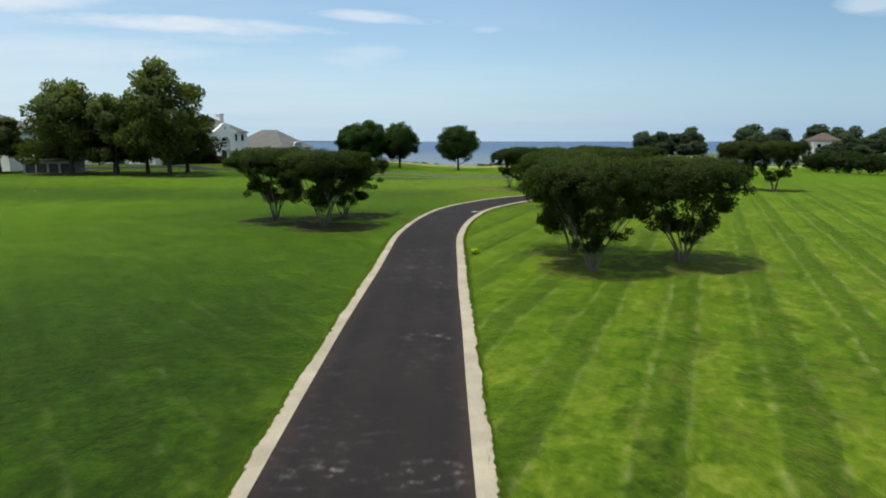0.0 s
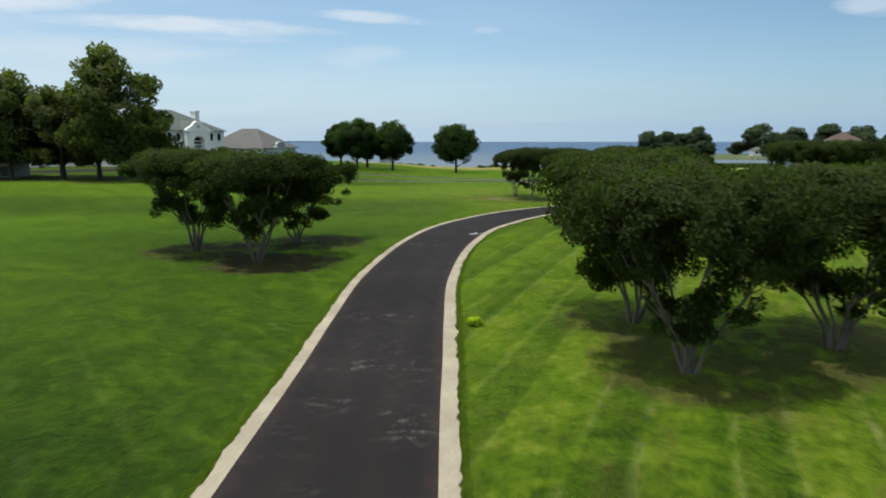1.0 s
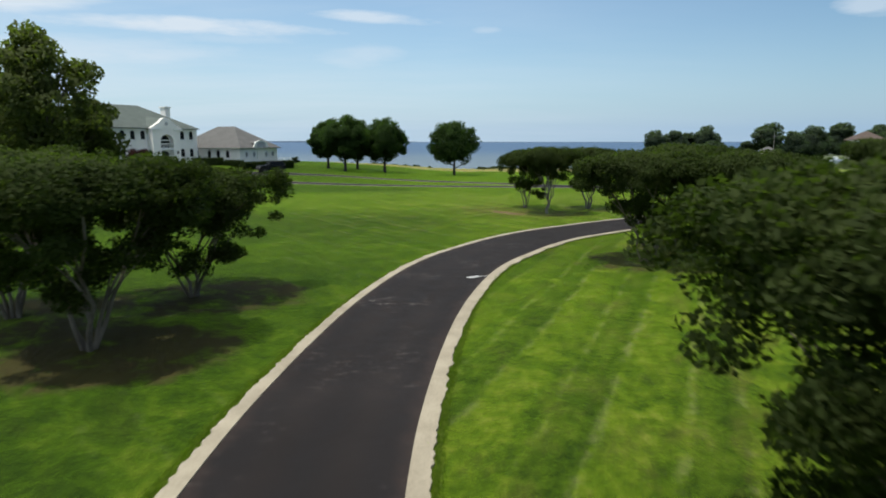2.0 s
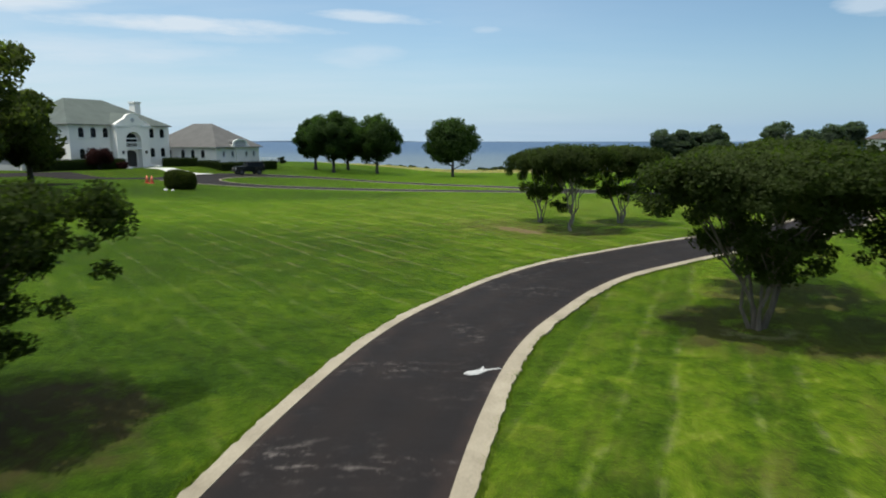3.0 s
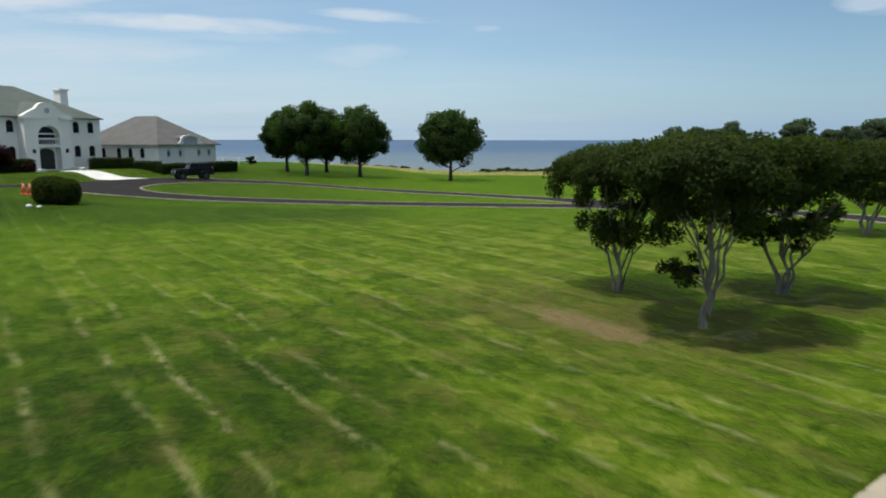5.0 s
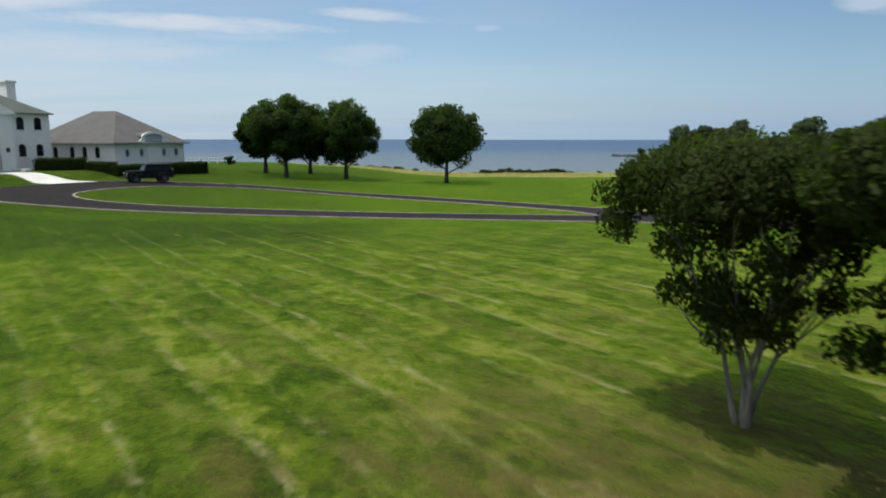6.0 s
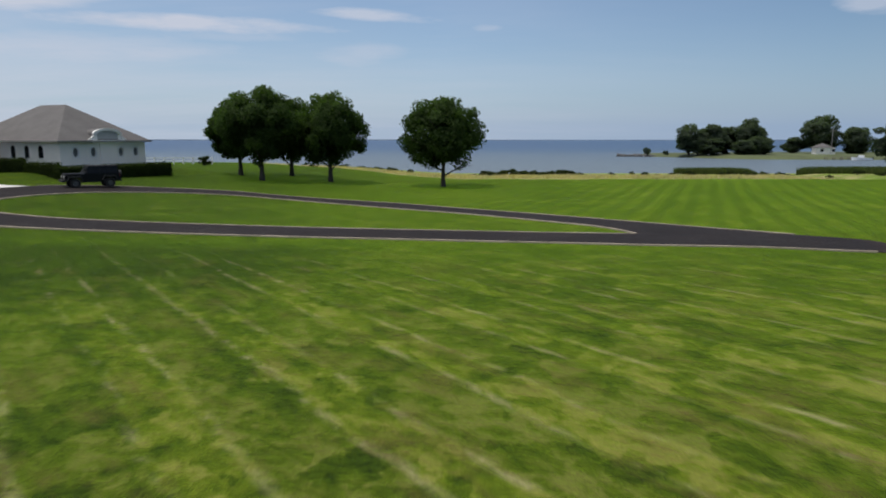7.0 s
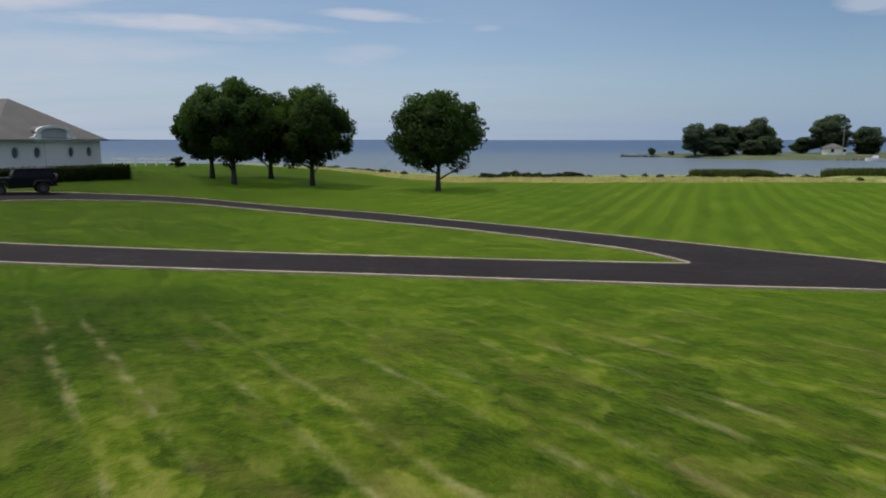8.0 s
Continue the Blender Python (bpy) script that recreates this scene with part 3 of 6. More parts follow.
# ---- plan of the roads ----
DRIVE = [(-1.22, -60), (-1.2, -30), (-1.2, 0), (-1.2, 12), (-1.10, 22), (-1.01, 27), (-0.97, 31), (-0.82, 36.5), (-0.10, 43), (0.97, 48.3), (2.16, 52.0), (3.78, 55.2), (5.2, 57.55), (7.0, 59.85), (9.35, 62.0),
         (12.1, 64.3), (15.6, 66.9), (19.4, 69.8), (23.8, 73.5), (27.6, 78.6), (29.8, 84.6), (29.3, 91.2), (26.0, 97.4), (21.6, 101.8), (17.5, 104.2), (15.6, 104.9)]
# island between the arms and the outer kerb, paired round the loop
LOOP = [((12.85, 106.9), (21.2, 100.55)), ((12.75, 106.75), (16.6, 101.9)), ((12.5, 106.65), (12.5, 102.5)), ((10.4, 106.9), (9.4, 103.1)), ((6.4, 107.5), (6.0, 103.7)), ((0, 108.7), (0.5, 104.7)), ((-7, 109.5), (-5.3, 105.4)),
        ((-14, 110.1), (-13.4, 106.2)), ((-19, 111.0), (-20.5, 107.2)), ((-23, 112.6), (-27.0, 108.6)), ((-25.4, 115.4), (-31.5, 112.2)), ((-26.1, 119.0), (-33.8, 118.0)),
        ((-25.8, 123.0), (-33.5, 124.5)), ((-23.4, 127.6), (-30.5, 130.0)), ((-18.4, 130.3), (-22.8, 133.8)), ((-14.0, 130.5), (-16.0, 134.6)), ((-8.9, 128.6), (-10.2, 132.6)), ((-2.7, 125.1), (-1.2, 128.9)),
        ((4.4, 119.1), (5.0, 123.0)), ((9.4, 113.4), (10.3, 117.6)), ((11.6, 110.6), (14.4, 113.0)), ((12.5, 108.5), (17.6, 109.3)), ((12.8, 107.3), (20.3, 106.4)), ((12.87, 107.1), (22.6, 103.9))]
island = np.array([a for a, b in LOOP])
outer = np.array([b for a, b in LOOP])

# ---- lawn: one sheet to the horizon, finest along the drive ----
MYRTLES = [  # x, y, height, crown radius
    (6.1, 26.5, 4.7, 2.7), (6.1, 30.8, 4.9, 2.8), (10.4, 28.3, 4.7, 3.0),
    (-7.4, 40.3, 4.8, 3.1), (-11.1, 43.2, 4.9, 3.3), (-6.9, 45.8, 4.2, 2.95),
    (9.7, 52.0, 4.7, 3.0), (12.2, 56.1, 4.9, 2.6), (13.5, 51.2, 4.7, 2.8),
    (7.45, 74.5, 4.4, 2.1), (8.45, 70.6, 4.65, 2.6), (12.05, 74.0, 4.6, 2.6),
    (22.9, 87.1, 4.6, 2.6), (26.0, 85.0, 4.7, 2.7),
    (32.0, 71.5, 5.3, 2.8), (35.0, 69.6, 5.3, 2.8),
]
OAKS = [(-37.7, 91.0, 15.0, 7.2, 0.12), (-46.6, 94.5, 11.0, 6.2, 0.2), (-53.4, 95.0, 12.9, 7.4, 0.2), (-38.9, 100.5, 9.0, 3.5, 0.2), (-66.5, 99.0, 8.2, 4.6, 0.2), (-43.6, 97.5, 9.4, 5.0, 0.2), (-49.6, 100.0, 7.2, 4.4, 0.2), (-58.4, 101.0, 7.4, 4.4, 0.2)]


def axis_steps(lo, hi, step, reach, grow=1.25):
    mid = list(np.arange(lo, hi + step / 2, step))
    s, up_, dn = step, [hi], [lo]
    while up_[-1] < reach or dn[-1] > -reach:
        s *= grow
        up_.append(up_[-1] + s)
        dn.append(dn[-1] - s)
    return np.array(dn[:0:-1] + mid + up_[1:])


def build_ground():
    xs, ys = axis_steps(-60, 70, 1.0, 4600), axis_steps(-10, 236, 1.0, 4800)
    X, Y = np.meshgrid(xs, ys)
    Z = ground(X, Y)
    nx, ny = len(xs), len(ys)
    vs = np.c_[X.ravel(), Y.ravel(), Z.ravel()]
    idx = np.arange(nx * ny).reshape(ny, nx)
    fs = np.stack([idx[:-1, :-1], idx[:-1, 1:], idx[1:, 1:], idx[1:, :-1]], -1).reshape(-1, 4)
    me = mesh("ground", vs, fs, LAWN, True)
    # zone.x: which way the mower went; zone.y: bare soil and painted tree shade; zone.z: worn, dry turf
    c = spline(DRIVE, 1.0)
    px, py = X.ravel(), Y.ravel()
    xc = np.interp(py, c[c[:, 1].argsort()][:, 1], c[c[:, 1].argsort()][:, 0])
    right = ((px > xc) & (py < 72)) | ((px > 24) & (py < 104)) | (py > np.interp(px, [-60, -20, 5, 10, 17, 60], [133, 133, 122, 117, 107, 70]))
    soil_shade = np.zeros(len(px))
    # bare brown earth under the myrtles, darkened further to deepen their shade
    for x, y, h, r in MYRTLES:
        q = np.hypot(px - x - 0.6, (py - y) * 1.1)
        soil_shade = np.maximum(soil_shade, 1.0 * sstep(r * 1.30, r * 0.75, q))
    # under the oaks it is their shade, painted dark on the lawn
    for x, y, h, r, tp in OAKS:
        soil_shade = np.maximum(soil_shade, sstep(r * 1.1, r * 0.7, np.hypot(px - x - 1.0, py - y)))
    wear = np.where(right & (py < 90), 0.34 + 0.36 * sstep(1.5, 9, px), 0.12) + 0.75 * sstep(46, 74, py) * (1 - sstep(96, 104, py)) * (px < 22) * (~right)
    wear = wear * (1 - 0.30 * sstep(86, 100, py)) * (0.45 + 0.55 * sstep(-16, -1, px))
    wear = np.where(py > 103, 0.40, wear)
    at = me.attributes.new("zone", "FLOAT_VECTOR", "POINT")
    at.data.foreach_set("vector", np.c_[right.astype(float), soil_shade, np.clip(wear, 0, 1)].ravel())
    # strips where shade is painted into the lawn; the subtracted one lightens it
    dn = me.attributes.new("deep_tone", "FLOAT", "POINT")
    shade_near = sstep(1.0, -5.0, px - np.minimum(xc, 2.0)) * (1 - sstep(7, 27, np.abs(px + 4))) * (1 - sstep(49, 62, py))
    shade_left = 1.05 * sstep(54, 62, py) * (1 - sstep(66, 76, py)) * sstep(5, -2, px)
    shade_loop = sstep(86, 94, py) * (1 - sstep(101, 103, py)) * (0.05 + 0.95 * sstep(3, -5, px))
    light_mid = 0.60 * sstep(71, 79, py) * (1 - sstep(86, 96, py)) * sstep(-18, -6, px)
    shade_bend = 0.55 * sstep(48, 53, py) * (1 - sstep(58, 66, py)) * sstep(11, 7, px)
    shade_house = 0.75 * sstep(-2, -14, px) * sstep(99, 106, py)
    shade_near = shade_near * (1.45 - 0.65 * sstep(15, 32, py))
    dn.data.foreach_set("value", np.where(right, shade_bend, shade_near + shade_left + shade_loop - light_mid) + shade_house)
    bk = me.attributes.new("bank", "FLOAT", "POINT")
    bk.data.foreach_set("value", py - shore(px))
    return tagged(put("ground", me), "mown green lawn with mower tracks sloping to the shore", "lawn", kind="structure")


build_ground()

sea = bmesh.new()
for x, y in ((-4900, 150), (4900, 150), (4900, 4990), (-4900, 4990)):
    sea.verts.new((x, y, SEA))
sea.faces.new(sea.verts)
tagged(part("water", sea, WATER), "calm blue-grey bay water reaching the horizon", "sea", kind="structure")


# ---- roads and kerbs ----
def kerb_run(name, centre_line, inner, width, lift=0.055, closed=False, sign=1.0):
    """A ribbon of concrete beside a line, its lawn side ragged where turf creeps over it."""
    s = sideways(centre_line, closed) * sign
    rag = np.array([0.07 * noise.noise(Vector((p[0] * 6.7, p[1] * 6.7, 1.0 + sign))) + 0.07 * noise.noise(Vector((p[0] * 1.1, p[1] * 1.1, 4.0 + sign))) for p in centre_line])
    inner = np.ones(len(rag)) * inner
    a = centre_line + s * inner[:, None]
    b = centre_line + s * (inner + width + rag)[:, None]
    if sign < 0:
        a, b = b, a
    return tagged(strip(name, a, b, lift, KERB, 1, closed, 0.15), "pale concrete edging strip with a ragged turf side", "kerb", kind="structure")


drive_line = spline(DRIVE, 0.14)
ds = sideways(drive_line)
HALF = np.interp(drive_line[:, 1], [0, 18, 25, 33, 42, 54, 60], [1.72, 1.69, 1.61, 1.61, 1.65, 1.75, 1.71])
tagged(strip("road", drive_line - ds * HALF[:, None], drive_line + ds * HALF[:, None], 0.030, ASPHALT, 4), "narrow dark asphalt driveway with grey scuffs", "driveway", kind="structure")
cut = drive_line[:-64]
kerb_run("kerb", cut, HALF[:-64] - 0.01, 0.35, sign=1.0)
kerb_run("kerb", cut, HALF[:-64] - 0.01, 0.30, sign=-1.0)

pair = spline(np.c_[island, outer], 0.8, True)
ring_in, ring_out = pair[:, :2], pair[:, 2:]
tagged(strip("road", ring_out, ring_in, 0.036, ASPHALT, 4, True), "dark asphalt loop road round a grass island", "driveway", kind="structure")
kerb_run("kerb", ring_in, -0.17, 0.17, 0.062, True, sign=-1.0)
n_ring = len(ring_out)
keep = [i for i in range(n_ring) if ring_out[i, 0] < 20.8 and not (ring_out[i, 0] < -30.6 and ring_out[i, 1] > 110.8)]
runs, cur = [], [keep[0]]
for i in keep[1:]:
    if i != cur[-1] + 1:
        runs.append(cur)
        cur = []
    cur.append(i)
runs.append(cur)
for run in runs:
    if len(run) > 4:
        kerb_run("kerb", ring_out[run], -0.03, 0.17, 0.062, sign=-1.0)

side_road = spline([(-31.5, 115.5), (-40, 114.0), (-52, 114.5), (-70, 116.5), (-100, 119), (-150, 121)], 1.5)
ss_ = sideways(side_road)
tagged(strip("road", side_road - ss_ * 2.1, side_road + ss_ * 2.1, 0.030, ASPHALT, 3), "asphalt lane running on to the neighbouring house", "driveway", kind="structure")

walk_line = spline([(-31.7, 127.1), (-36.0, 129.1), (-40.6, 130.6)], 0.5)
sw = sideways(walk_line)
sw_w = np.linspace(2.5, 0.9, len(walk_line))[:, None]
tagged(strip("pavement", walk_line - sw * sw_w, walk_line + sw * sw_w, 0.060, PAVING, 9), "bright pale stone forecourt before the white house", "forecourt", kind="structure")


# ---- plants ----
def tube(points, radii, seg=7):
    p = np.array(points, float)
    vs, fs = [], []
    n = len(p)
    t = np.gradient(p, axis=0)
    t /= np.linalg.norm(t, axis=1)[:, None] + 1e-9
    for i in range(n):
        a = np.cross(t[i], (0.31, 0.95, 0.1))
        a /= np.linalg.norm(a) + 1e-9
        b = np.cross(t[i], a)
        for k in range(seg):
            w = 2 * math.pi * k / seg
            vs.append(p[i] + radii[i] * (math.cos(w) * a + math.sin(w) * b))
    for i in range(n - 1):
        for k in range(seg):
            fs.append((i * seg + k, i * seg + (k + 1) % seg, (i + 1) * seg + (k + 1) % seg, (i + 1) * seg + k))
    fs.append(tuple(range((n - 1) * seg, n * seg)))
    return vs, fs


def join(pieces):
    vs, fs = [], []
    for v, f in pieces:
        o = len(vs)
        vs += list(v)
        fs += [tuple(i + o for i in q) for q in f]
    return vs, fs


def leaves(centres, size, r, flat_up=0.35, aspect=0.55, heart=None):
    """Bent leaf-shaped pieces, two triangles each, at the given centres."""
    n = len(centres)
    d = r.normal(size=(n, 3))
    d /= np.linalg.norm(d, axis=1)[:, None]
    up_ = r.normal(size=(n, 3)) + np.array([0, 0, flat_up * 3])
    w = np.cross(d, up_)
    w /= np.linalg.norm(w, axis=1)[:, None] + 1e-9
    nrm = np.cross(w, d)
    s = size * r.uniform(0.65, 1.35, n)[:, None]
    soft = None
    if heart is not None:
        soft = centres - heart
        soft /= np.linalg.norm(soft, axis=1)[:, None] + 1e-9
        soft = soft * 0.62 + nrm * np.sign((nrm * soft).sum(1))[:, None] * 0.55 + np.array([0, 0, 0.08])
        soft /= np.linalg.norm(soft, axis=1)[:, None] + 1e-9
        soft = np.repeat(soft, 4, axis=0)
    tip, tail = centres + d * s, centres - d * s
    l, q = centres + w * s * aspect - nrm * s * 0.15, centres - w * s * aspect - nrm * s * 0.15
    if heart is not None:
        turn_ = (np.cross(l - tail, tip - tail) * soft[::4]).sum(1) < 0
        l, q = np.where(turn_[:, None], q, l), np.where(turn_[:, None], l, q)
    vs = np.stack([tail, l, tip, q], 1).reshape(-1, 3)
    i = np.arange(n) * 4
    fs = np.concatenate([np.stack([i, i + 1, i + 2], 1), np.stack([i, i + 2, i + 3], 1)])
    return (vs, fs, soft) if heart is not None else (vs, fs)


def leaf_mesh(name, vs, fs, mat, soft=None):
    me = bpy.data.meshes.new(name)
    nv, nf = len(vs), len(fs)
    me.vertices.add(nv)
    me.vertices.foreach_set("co", np.asarray(vs, np.float32).ravel())
    me.loops.add(nf * 3)
    me.loops.foreach_set("vertex_index", np.asarray(fs, np.int32).ravel())
    me.polygons.add(nf)
    me.polygons.foreach_set("loop_start", np.arange(0, nf * 3, 3, dtype=np.int32))
    me.materials.append(mat)
    me.update(calc_edges=True)
    if soft is not None:
        me.polygons.foreach_set("use_smooth", [True] * nf)
        me.normals_split_custom_set_from_vertices(soft.astype(np.float32))
    return me


def clump_points(blobs, n, r, shell=0.55, own=0.55):
    """Points near the skins of a set of balls (x, y, z, radius), fewer inside."""
    b = np.array(blobs)
    wgt = b[:, 3] ** 2
    k = r.choice(len(b), n, p=wgt / wgt.sum())
    d = r.normal(size=(n, 3))
    d /= np.linalg.norm(d, axis=1)[:, None]
    rad = b[k, 3] * (shell + (1.08 - shell) * r.random(n) ** 0.6)
    p = b[k, :3] + d * rad[:, None] * np.array([1.0, 1.0, 0.8])
    # part of the way from the clump's own heart to the crown's: what the leaves face away from
    mid_ = b[:, :3].mean(0)
    return p, b[k, :3] * own + mid_ * (1 - own)


def crape_myrtle(seed, low_at, h=4.7, rad=2.7, n_leaf=64000, bole=0.0, bark=None, inner=17):
    """Stems that spread like a fan from one stool (or from a short bole) under a wide, flat-topped crown."""
    r = np.random.default_rng(seed)
    tree = empty("crape_myrtle", Matrix(), "multi-stemmed crape myrtle with pale stems and dark umbrella crown", "tree", "crape myrtles on the lawn")
    bark = bark or BARK_SHADED
    blobs = []
    stems = int(r.integers(5, 8))
    if bole:
        knots = [(0.0, 0.0, -0.1), (0.0, 0.0, 0.05), (-0.05, 0.01, 0.22), (-0.02, 0.02, 0.42), (0.09, 0.0, 0.60), (0.13, -0.03, 0.76), (0.07, -0.02, 0.98),
                 (0.10, 0.02, 1.25), (0.15, 0.05, 1.6), (0.08, 0.02, 2.0), (0.03, 0.04, 2.4), (-0.04, 0.0, 2.9), (-0.05, 0.0, 3.6)]
        leader = tube(knots, [0.15, 0.108, 0.096, 0.078, 0.092, 0.072, 0.072, 0.066, 0.066, 0.060, 0.058, 0.050, 0.02], 12)
        # the strands of old stems grown together stand out as flutes that wind round it
        leader = ([np.array(q) + 0.016 * math.cos(2.1 * math.pi * (i % 12) / 6 + 2.2 * q[2]) * np.array([math.cos(i % 12), math.sin(i % 12), 0.0]) * (q[2] < 1.4) for i, q in enumerate(leader[0])], leader[1])
        burr = tube([(0.12, -0.05, 0.30), (0.10, -0.07, 0.42), (0.16, -0.05, 0.56), (0.21, -0.02, 0.86), (0.30, 0.02, 1.35), (0.27, 0.05, 2.0), (0.36, 0.06, 2.8)],
                    [0.02, 0.048, 0.050, 0.036, 0.030, 0.028, 0.012], 8)
        twigs = [tube([(0.06, 0.0, 0.95 + 0.1 * k), (-0.25, 0.12, 1.12 + 0.1 * k), (-0.62 - 0.08 * k, 0.3, 1.25 + 0.12 * k)], [0.020, 0.015, 0.006], 6) for k in range(3)]
        put("bole", mesh("bole", *join([leader, burr, *twigs]), bark, True), tree, "thick twisted pale bole")
        blobs += [(-0.52 + r.normal() * 0.22, 0.3 + r.normal() * 0.15, 1.40 + r.normal() * 0.15, r.uniform(0.12, 0.22)) for _ in range(18)]     # low sucker growth
        blobs += [(r.uniform(-1.3, 1.5), r.uniform(0.7, 1.8), r.uniform(2.0, 2.8), r.uniform(0.22, 0.38)) for _ in range(11)]
    for k in range(stems):
        ang = 2 * math.pi * (k + r.uniform(-0.25, 0.25)) / stems
        out = np.array([math.cos(ang), math.sin(ang), 0])
        base = out * r.uniform(0.04, 0.15) * (0.4 if bole else 1.0) + np.array([0.08, 0.0, bole + 0.06 * k] if bole else [0, 0, 0])
        lean = r.uniform(0.38, 0.78) * rad * (0.75 if bole else 1.0)
        top = h * 0.74 - base[2]
        pts = [base + np.array([0, 0, -0.1])]
        for s in (0.16, 0.34, 0.56, 0.78, 1.0):
            wob = r.normal(size=3) * np.array([0.08, 0.08, 0.0])
            pts.append(base + out * lean * s ** 1.35 + np.array([0, 0, top * s]) + wob)
        r0 = r.uniform(0.032, 0.052) * (0.68 if bole else 1.0)
        pieces = [tube(pts, [r0 * 1.5, r0, r0 * 0.88, r0 * 0.7, r0 * 0.5, r0 * 0.25], 8)]
        for f in range(5):
            a2 = ang + r.uniform(-0.9, 0.9)
            o2 = np.array([math.cos(a2), math.sin(a2), 0])
            st = pts[2 + f % 3]
            end = st + o2 * rad * r.uniform(0.18, 0.42) + np.array([0, 0, h * r.uniform(0.14, 0.30)])
            far_out = math.hypot(end[0], end[1]) / (0.80 * rad)
            if far_out > 1:
                end[:2] /= far_out
            midp = (st + end) / 2 + np.array([0, 0, -0.08]) + r.normal(size=3) * 0.07
            pieces.append(tube([st, midp, end], [r0 * 0.6, r0 * 0.42, r0 * 0.2], 6))
            # leafy tip at the end of each bough
            tip_r = r.uniform(0.24, 0.42)
            if not bole or end[2] > 0.54 * h:
                blobs.append((*end, tip_r))
        v, f_ = join(pieces)
        put("stem", mesh("stem", v, f_, bark, True), tree)
    # the canopy: clumps on a shallow dome, thick in the middle, its rim drooping unevenly
    for k in range(130):
        br = r.uniform(0.18, 0.44)
        ang, q = r.uniform(0, 2 * math.pi), math.sqrt(r.random())
        rim = rad * (0.97 + 0.09 * math.sin(3 * ang + seed) + 0.06 * math.sin(5 * ang + 2.0 * seed))
        top = h - 0.10 - br * 0.8 - 0.45 * q ** 3 + 0.10 * math.sin(4 * ang + seed)
        low = h * (low_at + 0.08 + 0.20 * q + 0.07 * math.sin(2 * ang + 1.7 * seed)) + br * 0.6
        z = low + (top - low) * r.random() ** 0.75
        blobs.append((math.cos(ang) * q * (rim - br * 0.6), math.sin(ang) * q * (rim - br * 0.6), z, br))
    # the flat top, closed and even
    for k in range(70):
        br = r.uniform(0.30, 0.50)
        ang, q = r.uniform(0, 2 * math.pi), math.sqrt(r.random())
        rim = rad * (0.95 + 0.13 * math.sin(3 * ang + seed) + 0.07 * math.sin(5 * ang + 2.0 * seed))
        blobs.append((math.cos(ang) * q * (rim - br * 0.6), math.sin(ang) * q * (rim - br * 0.6), h - 0.12 - br * 0.8 - 0.35 * q ** 3 + r.normal() * 0.085, br))
    # inner growth hanging about the stems
    for k in range(inner):
        ang = r.uniform(0, 2 * math.pi)
        q = r.uniform(0.08, 0.55) * rad
        blobs.append((math.cos(ang) * q, math.sin(ang) * q, h * (low_at - 0.09 + 0.22 * q / rad + r.uniform(-0.05, 0.10)), r.uniform(0.20, 0.42)))
    cp, ch_ = clump_points(blobs, n_leaf, r, 0.25, 0.30)
    v, f_, sn = leaves(cp, 0.052, r, heart=ch_)
    put("crown", leaf_mesh("crown", v, f_, LEAF_MYRTLE, sn), tree, "dense dark green crown of small leaves")
    return tree


